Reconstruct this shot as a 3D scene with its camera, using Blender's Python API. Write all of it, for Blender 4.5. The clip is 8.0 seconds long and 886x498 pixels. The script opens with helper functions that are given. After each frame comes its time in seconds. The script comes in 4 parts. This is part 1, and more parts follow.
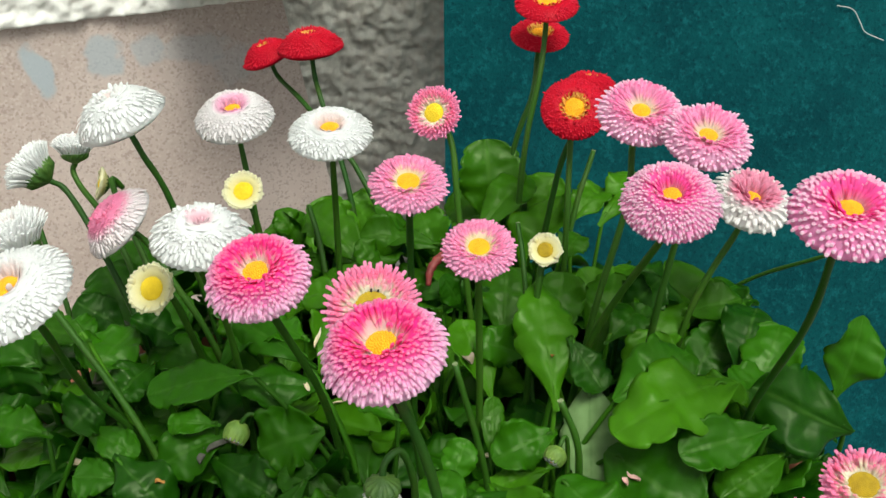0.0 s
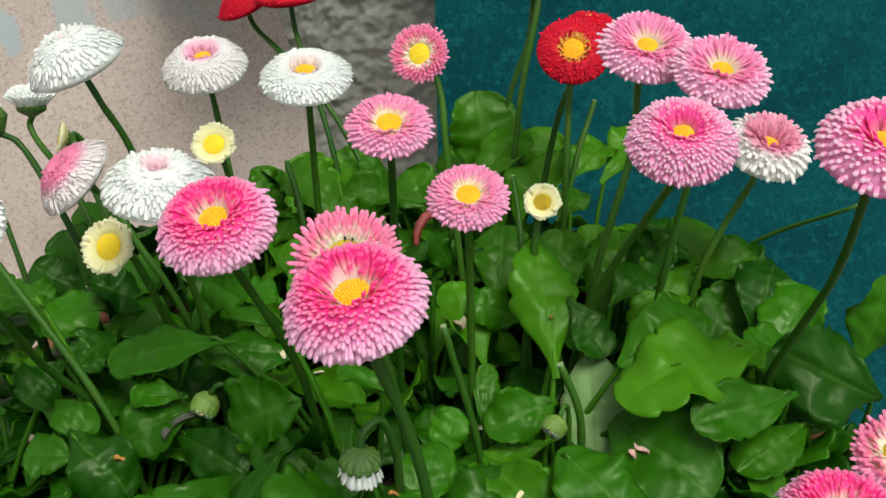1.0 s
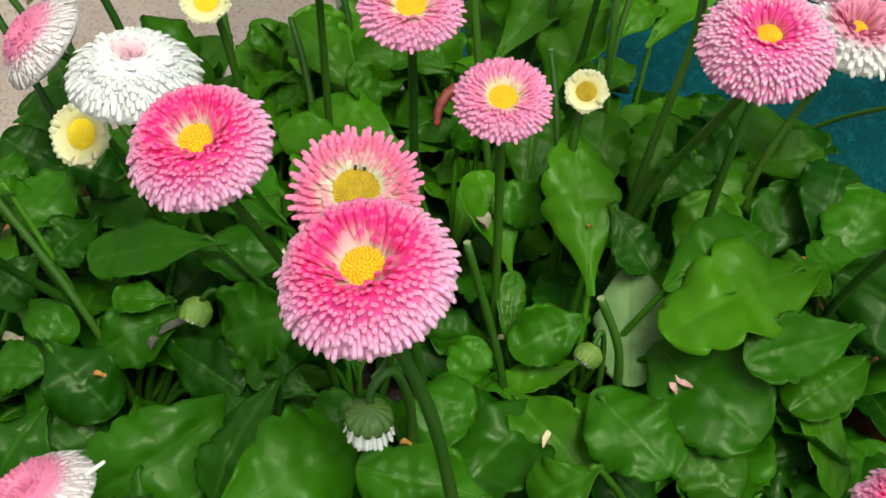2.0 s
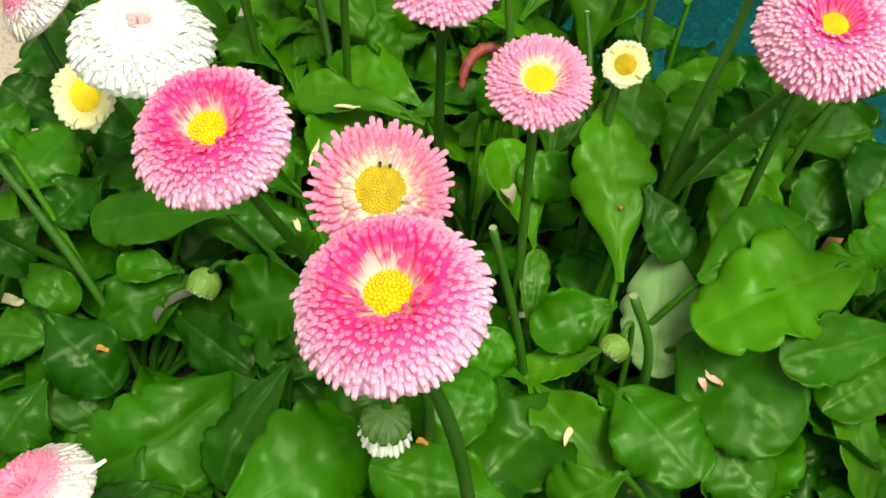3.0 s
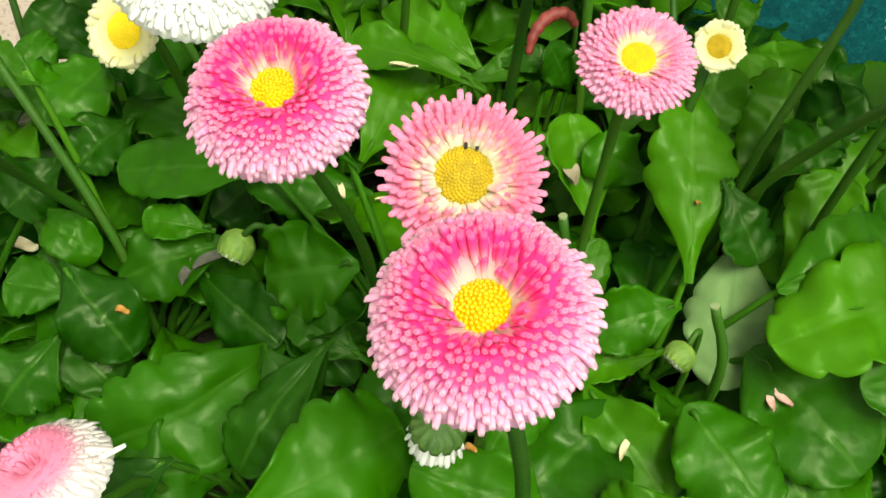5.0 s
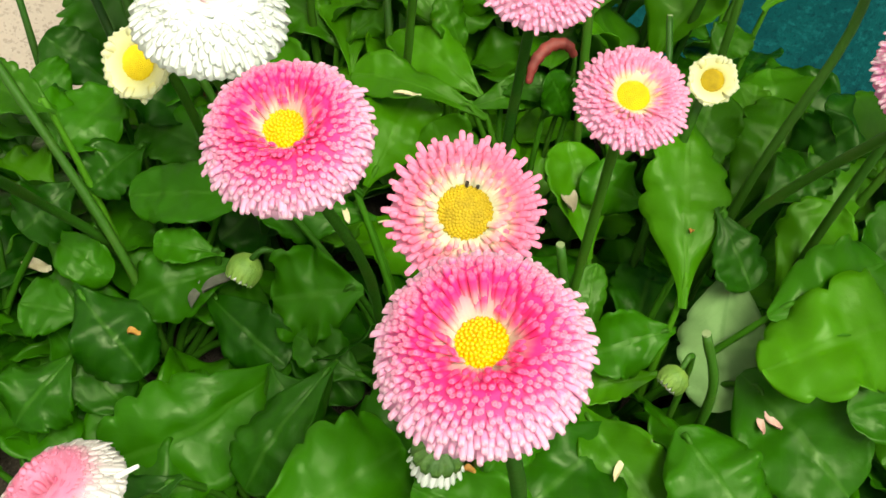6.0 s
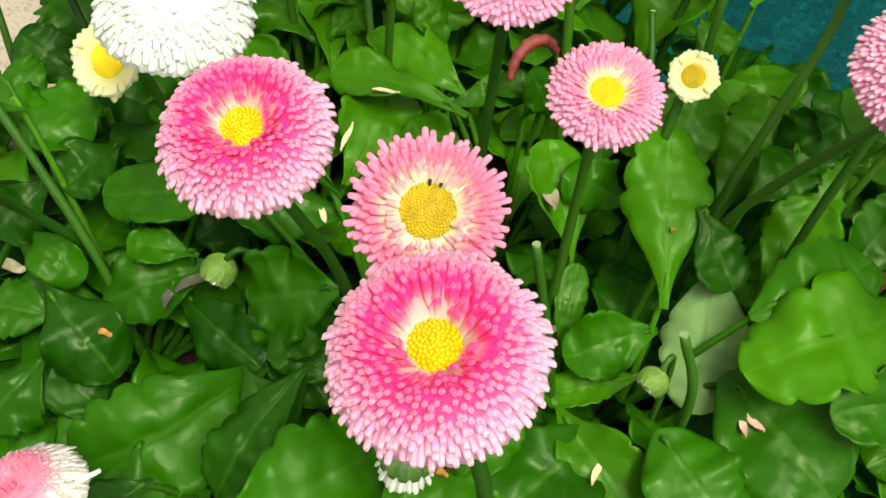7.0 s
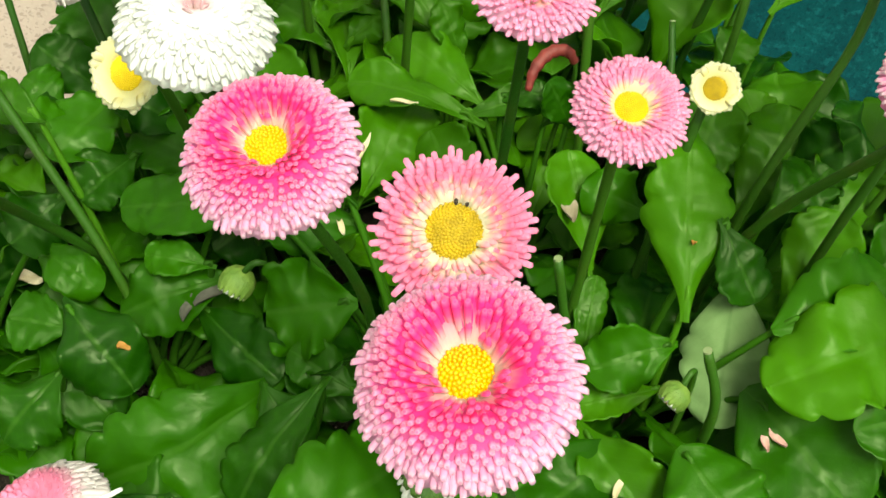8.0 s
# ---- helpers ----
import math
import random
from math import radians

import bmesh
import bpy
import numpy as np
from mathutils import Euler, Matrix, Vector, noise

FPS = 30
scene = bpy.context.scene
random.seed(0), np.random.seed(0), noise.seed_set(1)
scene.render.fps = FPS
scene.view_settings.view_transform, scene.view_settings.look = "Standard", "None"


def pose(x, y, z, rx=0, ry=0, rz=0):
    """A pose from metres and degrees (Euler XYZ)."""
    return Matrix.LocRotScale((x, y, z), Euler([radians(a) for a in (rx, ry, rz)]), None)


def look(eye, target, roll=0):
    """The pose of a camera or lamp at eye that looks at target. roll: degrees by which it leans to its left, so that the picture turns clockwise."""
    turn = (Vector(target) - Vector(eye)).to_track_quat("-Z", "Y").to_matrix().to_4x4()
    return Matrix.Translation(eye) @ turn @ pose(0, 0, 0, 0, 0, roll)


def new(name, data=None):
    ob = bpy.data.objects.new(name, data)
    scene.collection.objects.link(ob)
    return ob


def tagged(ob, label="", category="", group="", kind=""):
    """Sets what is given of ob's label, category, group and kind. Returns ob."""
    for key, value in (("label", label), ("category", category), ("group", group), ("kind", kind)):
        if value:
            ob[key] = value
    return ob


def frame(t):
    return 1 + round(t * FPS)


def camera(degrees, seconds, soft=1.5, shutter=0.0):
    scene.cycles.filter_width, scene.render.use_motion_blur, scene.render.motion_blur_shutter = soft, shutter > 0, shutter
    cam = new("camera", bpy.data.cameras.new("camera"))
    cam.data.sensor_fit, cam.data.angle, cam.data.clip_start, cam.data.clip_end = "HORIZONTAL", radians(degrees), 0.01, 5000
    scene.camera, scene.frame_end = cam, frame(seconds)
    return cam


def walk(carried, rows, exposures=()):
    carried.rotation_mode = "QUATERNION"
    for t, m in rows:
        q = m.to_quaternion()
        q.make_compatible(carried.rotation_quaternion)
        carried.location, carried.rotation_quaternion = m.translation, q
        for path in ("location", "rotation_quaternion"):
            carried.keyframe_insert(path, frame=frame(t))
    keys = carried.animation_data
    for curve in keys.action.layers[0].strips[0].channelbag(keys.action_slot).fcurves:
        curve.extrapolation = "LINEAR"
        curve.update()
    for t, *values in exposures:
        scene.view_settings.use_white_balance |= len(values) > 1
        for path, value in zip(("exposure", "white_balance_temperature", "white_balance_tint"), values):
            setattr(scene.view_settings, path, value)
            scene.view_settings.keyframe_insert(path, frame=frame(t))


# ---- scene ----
from mathutils.bvhtree import BVHTree

cam = camera(45.28, 8.0)
PATH = [
    (0, (0.00902, -0.00123, 0.35989), (0.00281, 0.36225, 0.19302), -0.59),
    (0.5, (0.01042, 0.00881, 0.34608), (0.00402, 0.37215, 0.17891), -0.83),
    (1, (0.01386, 0.03312, 0.32944), (0.00732, 0.39409, 0.15723), -1.13),
    (1.5, (0.01602, 0.07039, 0.34210), (0.00682, 0.41307, 0.13599), -0.31),
    (1.7, (0.01251, 0.08511, 0.33449), (0.00279, 0.41862, 0.11385), -0.11),
    (2.8, (0.00301, 0.12788, 0.34407), (-0.00689, 0.43075, 0.08297), 2.05),
    (3, (0.00072, 0.13260, 0.34126), (-0.01010, 0.43357, 0.07801), 2.19),
    (3.5, (-0.00626, 0.14789, 0.33316), (-0.01653, 0.44186, 0.06209), 3.72),
    (4, (-0.01594, 0.15719, 0.32698), (-0.02806, 0.45034, 0.05510), 4.31),
    (4.5, (-0.01739, 0.16071, 0.32244), (-0.02871, 0.44956, 0.04596), 6.21),
    (5.8, (-0.02241, 0.15841, 0.33800), (-0.02929, 0.44665, 0.06074), 7.86),
    (6, (-0.02029, 0.15650, 0.33854), (-0.02915, 0.44676, 0.06345), 7.63),
    (6.5, (-0.01609, 0.15795, 0.33853), (-0.02545, 0.44776, 0.06299), 7.59),
    (7, (-0.01116, 0.16169, 0.33553), (-0.02226, 0.45165, 0.06020), 7.22),
    (7.5, (-0.01194, 0.16500, 0.33291), (-0.02456, 0.45464, 0.05732), 7.10),
    (8, (-0.01618, 0.16570, 0.33705), (-0.02938, 0.45498, 0.06111), 6.99),
]
walk(cam, [(t, look(eye, target, roll)) for t, eye, target, roll in PATH], [(0, 0.37, 6500, -1), (1.0, 0.33, 6500, -1), (1.7, 0.28, 6500, -1), (2.8, 0.90, 7500, -12), (8, 0.86, 7500, -12)])

# ---- light: a bright overcast day ----
world = bpy.data.worlds.new("sky")
scene.world = world
world.use_nodes = True
wn = world.node_tree
sky = wn.nodes.new("ShaderNodeTexSky")
sky.sky_type = "NISHITA"
sky.sun_disc = False
sky.sun_elevation = radians(57)
sky.sun_rotation = radians(150)
sky.air_density, sky.dust_density, sky.ozone_density = 1.0, 4.0, 1.0
wn.nodes["Background"].inputs["Strength"].default_value = 0.12
cloud = wn.nodes.new("ShaderNodeHueSaturation")  # a veil of cloud greys the blue
cloud.inputs["Saturation"].default_value = 0.15
wn.links.new(sky.outputs["Color"], cloud.inputs["Color"])
wn.links.new(cloud.outputs["Color"], wn.nodes["Background"].inputs["Color"])
sun = new("sun", bpy.data.lights.new("sun", "SUN"))
sun.data.energy, sun.data.angle, sun.data.color = 2.6, radians(24), (1.0, 0.96, 0.9)
sun.matrix_world = look((0.45, -1.05, 1.75), (0, 0, 0))


# ---- materials ----
def material(name):
    m = bpy.data.materials.new(name)
    m.use_nodes = True
    return m, m.node_tree, m.node_tree.nodes["Principled BSDF"]


def node(tree, kind, **values):
    n = tree.nodes.new(kind)
    for key, value in values.items():
        n.inputs[key.replace("_", " ")].default_value = value
    return n


def mix(tree, fac, a, b, blend="MIX"):
    n = tree.nodes.new("ShaderNodeMix")
    n.data_type, n.blend_type = "RGBA", blend
    for socket, value in ((n.inputs[0], fac), (n.inputs[6], a), (n.inputs[7], b)):
        if isinstance(value, bpy.types.NodeSocket):
            tree.links.new(value, socket)
        else:
            socket.default_value = value
    return n.outputs[2]


def calc(tree, op, a, b=0.0, c=0.0):
    n = tree.nodes.new("ShaderNodeMath")
    n.operation = op
    for socket, value in zip(n.inputs, (a, b, c)):
        if isinstance(value, bpy.types.NodeSocket):
            tree.links.new(value, socket)
        else:
            socket.default_value = value
    return n.outputs[0]


def span(tree, value, lo, hi, to_lo=0.0, to_hi=1.0):
    n = tree.nodes.new("ShaderNodeMapRange")
    n.interpolation_type = "SMOOTHSTEP"
    tree.links.new(value, n.inputs[0])
    for i, v in enumerate((lo, hi, to_lo, to_hi)):
        n.inputs[i + 1].default_value = v
    return n.outputs[0]


def grain(tree, scale, detail=4.0, rough=0.55, coords=None):
    n = node(tree, "ShaderNodeTexNoise", Scale=scale, Detail=detail, Roughness=rough)
    if coords is None:
        coords = tree.nodes.new("ShaderNodeTexCoord").outputs["Object"]
    tree.links.new(coords, n.inputs["Vector"])
    return n.outputs[0]


def bump(tree, shader, height, distance, strength=1.0):
    n = node(tree, "ShaderNodeBump", Distance=distance, Strength=strength)
    tree.links.new(height, n.inputs["Height"])
    tree.links.new(n.outputs[0], shader.inputs["Normal"])


def thin(tree, shader, colour, amount):
    """Lets some light through a thin sheet of plant tissue."""
    glow = tree.nodes.new("ShaderNodeBsdfTranslucent")
    tree.links.new(colour, glow.inputs["Color"])
    both = tree.nodes.new("ShaderNodeMixShader")
    both.inputs[0].default_value = amount
    tree.links.new(shader.outputs[0], both.inputs[1])
    tree.links.new(glow.outputs[0], both.inputs[2])
    tree.links.new(both.outputs[0], tree.nodes["Material Output"].inputs["Surface"])


def petal_material():
    m, t, s = material("petal")
    pigment = t.nodes.new("ShaderNodeVertexColor")
    pigment.layer_name = "pigment"
    one = t.nodes.new("ShaderNodeObjectInfo").outputs["Random"]
    isle = t.nodes.new("ShaderNodeNewGeometry").outputs["Random Per Island"]
    r = calc(t, "FRACT", calc(t, "ADD", one, isle))
    col = mix(t, span(t, r, 0.0, 1.0, 0.0, 0.12), pigment.outputs[0], (0.78, 0.78, 0.78, 1), "MULTIPLY")
    fine = grain(t, 900.0, 2.0)
    col = mix(t, span(t, fine, 0.35, 0.7, 0.0, 0.25), col, (0.86, 0.86, 0.86, 1), "MULTIPLY")
    t.links.new(col, s.inputs["Base Color"])
    s.inputs["Roughness"].default_value = 0.5
    s.inputs["Specular IOR Level"].default_value = 0.15
    s.inputs["Subsurface Weight"].default_value = 0.2
    s.inputs["Subsurface Radius"].default_value = (1.0, 0.85, 0.85)
    s.inputs["Subsurface Scale"].default_value = 0.003
    bump(t, s, fine, 0.0002, 0.5)
    thin(t, s, col, 0.48)
    return m


def leaf_material(name, dark, light, vein, gloss):
    m, t, s = material(name)
    uv = t.nodes.new("ShaderNodeUVMap")
    uv.uv_map = "leaf"
    split = t.nodes.new("ShaderNodeSeparateXYZ")
    t.links.new(uv.outputs[0], split.inputs[0])
    along, across = split.outputs[0], split.outputs[1]
    side = calc(t, "ABSOLUTE", across)
    rnd = t.nodes.new("ShaderNodeObjectInfo").outputs["Random"]
    blotch = grain(t, 45.0, 3.0)
    tone = calc(t, "ADD", calc(t, "MULTIPLY", rnd, 0.65), calc(t, "MULTIPLY", blotch, 0.5))
    col = mix(t, span(t, tone, 0.2, 1.0), dark, light)
    rib = span(t, side, 0.015, 0.09, 1.0, 0.0)
    bent = calc(t, "SUBTRACT", calc(t, "MULTIPLY", along, 7.0), calc(t, "MULTIPLY", side, 2.6))
    net = calc(t, "PINGPONG", calc(t, "ADD", bent, calc(t, "MULTIPLY", blotch, 0.8)), 0.5)
    ribs = span(t, net, 0.0, 0.09, 1.0, 0.0)
    veins = calc(t, "MAXIMUM", calc(t, "MULTIPLY", rib, 0.28), calc(t, "MULTIPLY", ribs, 0.08))
    col = mix(t, veins, col, vein)
    fine = grain(t, 420.0, 4.0)
    col = mix(t, span(t, fine, 0.45, 0.75, 0.0, 0.18), col, light)
    t.links.new(col, s.inputs["Base Color"])
    s.inputs["Specular IOR Level"].default_value = 0.24
    s.inputs["Specular Tint"].default_value = (0.85, 1.0, 0.62, 1)
    t.links.new(span(t, grain(t, 130.0, 3.0), 0.3, 0.7, gloss - 0.06, gloss + 0.14), s.inputs["Roughness"])
    puff = calc(t, "ADD", calc(t, "MULTIPLY", span(t, net, 0.0, 0.3), 0.07), calc(t, "ADD", calc(t, "MULTIPLY", grain(t, 230.0, 4.0), 1.2), calc(t, "MULTIPLY", grain(t, 70.0, 2.0), 1.8)))
    puff = calc(t, "SUBTRACT", puff, calc(t, "MULTIPLY", rib, 0.4))
    bump(t, s, puff, 0.0005, 0.55)
    thin(t, s, mix(t, 0.6, col, (0.15, 0.40, 0.005, 1)), 0.32)
    return m


def plain(name, a, b, scale, roughness, depth=0.0, fine=None, metal=0.0):
    m, t, s = material(name)
    big = grain(t, scale, 5.0)
    small = grain(t, fine or scale * 8, 4.0)
    col = mix(t, span(t, big, 0.3, 0.7), a, b)
    col = mix(t, span(t, small, 0.3, 0.75, 0.0, 0.35), col, [v * 0.6 for v in a[:3]] + [1])
    t.links.new(col, s.inputs["Base Color"])
    s.inputs["Roughness"].default_value = roughness
    s.inputs["Metallic"].default_value = metal
    if depth:
        bump(t, s, small, depth, 0.8)
    return m


def stone_material():
    """Pinkish grey polished stone with dark and light grains, and smears of bluish paint."""
    m, t, s = material("plinth_stone")
    place = t.nodes.new("ShaderNodeTexCoord").outputs["Object"]
    cloud = grain(t, 9.0, 4.0, 0.55, place)
    col = mix(t, span(t, cloud, 0.3, 0.7), (0.40, 0.32, 0.288, 1), (0.52, 0.425, 0.388, 1))
    specks = node(t, "ShaderNodeTexVoronoi", Scale=620.0)
    t.links.new(place, specks.inputs["Vector"])
    bits = t.nodes.new("ShaderNodeSeparateColor")
    t.links.new(specks.outputs["Color"], bits.inputs[0])
    col = mix(t, span(t, bits.outputs[0], 0.72, 0.86, 0.0, 0.46), col, (0.23, 0.17, 0.145, 1))
    col = mix(t, span(t, bits.outputs[1], 0.74, 0.9, 0.0, 0.35), col, (0.56, 0.48, 0.44, 1))
    rag = node(t, "ShaderNodeTexNoise", Scale=55.0, Detail=5.0)
    t.links.new(place, rag.inputs["Vector"])
    split = t.nodes.new("ShaderNodeSeparateXYZ")
    t.links.new(place, split.inputs[0])
    edge = calc(t, "MULTIPLY", calc(t, "SUBTRACT", rag.outputs[0], 0.5), 2.4)
    for x, z, rx, rz, slant, amount in SMEARS:
        dx = calc(t, "SUBTRACT", calc(t, "SUBTRACT", split.outputs[0], x), calc(t, "MULTIPLY", calc(t, "SUBTRACT", split.outputs[2], z), slant))
        dz = calc(t, "SUBTRACT", split.outputs[2], z)
        far = calc(t, "SQRT", calc(t, "ADD", calc(t, "POWER", calc(t, "DIVIDE", calc(t, "ABSOLUTE", dx), rx), 2.6), calc(t, "POWER", calc(t, "DIVIDE", calc(t, "ABSOLUTE", dz), rz), 2.6)))
        col = mix(t, span(t, calc(t, "ADD", far, edge), 0.6, 1.15, amount, 0.0), col, (0.33, 0.38, 0.42, 1))
    t.links.new(col, s.inputs["Base Color"])
    s.inputs["Roughness"].default_value = 0.55
    bump(t, s, grain(t, 380.0, 3.0, 0.6, place), 0.0004, 0.6)
    return m


def teal_material():
    m, t, s = material("teal_paint")
    cloud = grain(t, 14.0, 6.0, 0.65)
    col = mix(t, span(t, cloud, 0.3, 0.72), (0.0014, 0.038, 0.047, 1), (0.0039, 0.070, 0.077, 1))
    small = grain(t, 170.0, 5.0, 0.7)
    col = mix(t, span(t, small, 0.48, 0.70, 0.0, 0.8), col, (0.008, 0.098, 0.110, 1))
    col = mix(t, span(t, grain(t, 300.0, 4.0, 0.7), 0.5, 0.68, 0.0, 0.65), col, (0.0008, 0.016, 0.024, 1))
    t.links.new(col, s.inputs["Base Color"])
    s.inputs["Roughness"].default_value = 0.75
    s.inputs["Specular IOR Level"].default_value = 0.08
    bump(t, s, small, 0.0015, 0.8)
    return m


def stem_material():
    m, t, s = material("stem")
    rnd = t.nodes.new("ShaderNodeObjectInfo").outputs["Random"]
    col = mix(t, span(t, rnd, 0.0, 1.0), (0.012, 0.056, 0.003, 1), (0.032, 0.098, 0.006, 1))
    col = mix(t, span(t, grain(t, 60.0, 4.0), 0.45, 0.75, 0.0, 0.25), col, (0.075, 0.08, 0.015, 1))
    t.links.new(col, s.inputs["Base Color"])
    s.inputs["Roughness"].default_value = 0.5
    s.inputs["Specular IOR Level"].default_value = 0.25
    bump(t, s, grain(t, 900.0, 3.0), 0.0003, 0.6)
    return m


SMEARS = ((0.020, 0.164, 0.009, 0.019, -0.35, 0.85), (0.0665, 0.169, 0.014, 0.016, 0.1, 0.7), (0.099, 0.168, 0.012, 0.014, 0.0, 0.55),
          (0.135, 0.166, 0.026, 0.011, 0.0, 0.35), (0.163, 0.150, 0.016, 0.018, 0.0, 0.28))
PETAL = petal_material()
LEAF = leaf_material("leaf", (0.0062, 0.045, 0.0012, 1), (0.034, 0.146, 0.003, 1), (0.08, 0.2, 0.025, 1), 0.36)
# yellower, lighter leaf; on back leaves its colour stands in for stronger light
LEAF_LIGHT = leaf_material("pale_lit_leaf", (0.024, 0.100, 0.002, 1), (0.062, 0.206, 0.005, 1), (0.1, 0.24, 0.03, 1), 0.38)
LEAF_PALE = leaf_material("leaf_underside", (0.16, 0.27, 0.10, 1), (0.24, 0.36, 0.15, 1), (0.07, 0.15, 0.04, 1), 0.55)
STEM = stem_material()
CALYX = plain("calyx", (0.030, 0.088, 0.009, 1), (0.085, 0.17, 0.022, 1), 150.0, 0.55, 0.0004)
DISC = plain("disc_floret", (0.88, 0.36, 0.003, 1), (0.93, 0.45, 0.006, 1), 300.0, 0.6)
DISC_LEMON = plain("young_disc_floret", (0.74, 0.53, 0.012, 1), (0.84, 0.64, 0.025, 1), 300.0, 0.6)
DISC_OLD = plain("old_disc_floret", (0.34, 0.23, 0.005, 1), (0.50, 0.345, 0.008, 1), 300.0, 0.65)
CALYX_LIGHT = plain("young_calyx", (0.12, 0.23, 0.03, 1), (0.22, 0.34, 0.06, 1), 150.0, 0.55, 0.0004)
DRY_PINK = plain("dried_pink_petal", (0.55, 0.30, 0.27, 1), (0.72, 0.50, 0.44, 1), 200.0, 0.7, 0.0002)
DRY_CREAM = plain("dried_cream_petal", (0.55, 0.46, 0.28, 1), (0.72, 0.64, 0.46, 1), 200.0, 0.7, 0.0002)
DRY_ORANGE = plain("dried_brown_petal", (0.30, 0.13, 0.02, 1), (0.45, 0.23, 0.05, 1), 200.0, 0.7, 0.0002)
DRY_BEIGE = plain("withered_beige_leaf", (0.30, 0.25, 0.17, 1), (0.42, 0.33, 0.25, 1), 200.0, 0.8, 0.0002)
DRY_GREY = plain("dried_grey_leaf", (0.07, 0.07, 0.055, 1), (0.14, 0.135, 0.105, 1), 200.0, 0.8, 0.0002)
DRY_RED = plain("withered_red_leaf", (0.12, 0.012, 0.012, 1), (0.24, 0.03, 0.025, 1), 200.0, 0.6, 0.0002)
CUT = plain("cut_stem_end", (0.16, 0.22, 0.09, 1), (0.22, 0.27, 0.13, 1), 300.0, 0.6)
CLAY = plain("terracotta", (0.30, 0.10, 0.05, 1), (0.40, 0.15, 0.08, 1), 25.0, 0.8, 0.0006)
SOIL = plain("soil", (0.018, 0.012, 0.008, 1), (0.04, 0.028, 0.018, 1), 60.0, 0.95, 0.003)
STUCCO = plain("grey_stucco", (0.58, 0.57, 0.53, 1), (0.76, 0.73, 0.67, 1), 10.0, 0.9, 0.0012, 150.0)
STUCCO_WHITE = plain("white_stucco", (0.66, 0.645, 0.61, 1), (0.78, 0.76, 0.72, 1), 14.0, 0.9, 0.001, 160.0)
STONE = stone_material()
TEAL = teal_material()
PAVING = plain("paving", (0.2, 0.19, 0.18, 1), (0.28, 0.27, 0.25, 1), 3.0, 0.9, 0.003, 40.0)
THREAD = plain("thread", (0.3, 0.36, 0.36, 1), (0.42, 0.46, 0.45, 1), 50.0, 0.8)


# ---- building helpers ----
def mesh(name, verts, faces, mat, smooth=True, colours=None, uv=None):
    me = bpy.data.meshes.new(name)
    me.from_pydata([tuple(v) for v in verts], [], [tuple(f) for f in faces])
    me.materials.append(mat)
    if smooth:
        me.polygons.foreach_set("use_smooth", [True] * len(me.polygons))
    if colours is not None:
        layer = me.color_attributes.new("pigment", "FLOAT_COLOR", "POINT")
        layer.data.foreach_set("color", np.c_[colours, np.ones(len(colours))].astype(np.float32).ravel())
    if uv is not None:
        layer = me.uv_layers.new(name="leaf")
        loops = np.empty(len(me.loops), dtype=np.int32)
        me.loops.foreach_get("vertex_index", loops)
        layer.data.foreach_set("uv", np.asarray(uv, dtype=np.float32)[loops].ravel())
    return me


def part(name, data, parent, label="", at=None):
    ob = new(name, data)
    ob.parent = parent
    if at is not None:
        ob.matrix_basis = at
    return tagged(ob, label)


def thing(name, place, label, category, group="", kind=""):
    ob = new(name)
    ob.empty_display_size = 0.01
    ob.location = place
    return tagged(ob, label, category, group, kind)


def unit(v):
    v = np.asarray(v, float)
    return v / (np.linalg.norm(v) + 1e-12)


def smooth_line(points, count):
    """A smooth line through a few points."""
    p = np.asarray(points, float)
    p = np.vstack([2 * p[0] - p[1], p, 2 * p[-1] - p[-2]])
    out = []
    for u in np.linspace(0, len(p) - 3 - 1e-6, count):
        i, f = int(u), u - int(u)
        a, b, c, d = p[i : i + 4]
        out.append(0.5 * (2 * b + (c - a) * f + (2 * a - 5 * b + 4 * c - d) * f * f + (3 * b - a - 3 * c + d) * f**3))
    return np.array(out)


def tube(points, radii, sides=8, cap=True):
    """Vertices and faces of a round bar along a line."""
    p = np.asarray(points, float)
    r = np.broadcast_to(radii, (len(p),))
    way = np.gradient(p, axis=0)
    first = unit(np.cross(unit(way[0]), (0.3, 0.9, 0.1)))
    verts = []
    for i in range(len(p)):
        w = unit(way[i])
        first = unit(first - w * (first @ w))
        other = np.cross(w, first)
        for k in range(sides):
            a = 2 * math.pi * k / sides
            verts.append(p[i] + r[i] * (math.cos(a) * first + math.sin(a) * other))
    faces = [(i * sides + k, i * sides + (k + 1) % sides, (i + 1) * sides + (k + 1) % sides, (i + 1) * sides + k)
             for i in range(len(p) - 1) for k in range(sides)]
    if cap:
        faces += [tuple(range(sides))[::-1], tuple((len(p) - 1) * sides + k for k in range(sides))]
    return np.array(verts), faces


def joined(pieces):
    """One list of vertices and faces out of several."""
    verts, faces, n = [], [], 0
    for v, f in pieces:
        verts.append(v)
        faces += [tuple(i + n for i in face) for face in f]
        n += len(v)
    return np.vstack(verts), faces


def turned(axis):
    """The turn that brings z onto an axis."""
    return Vector(axis).normalized().to_track_quat("Z", "Y").to_matrix().to_4x4()


# ---- the wall, the ground and the pot ----
GROUND, SOIL_Z, RIM_Z = -0.32, 0.02, 0.042
POT = np.array((-0.027, 0.43))


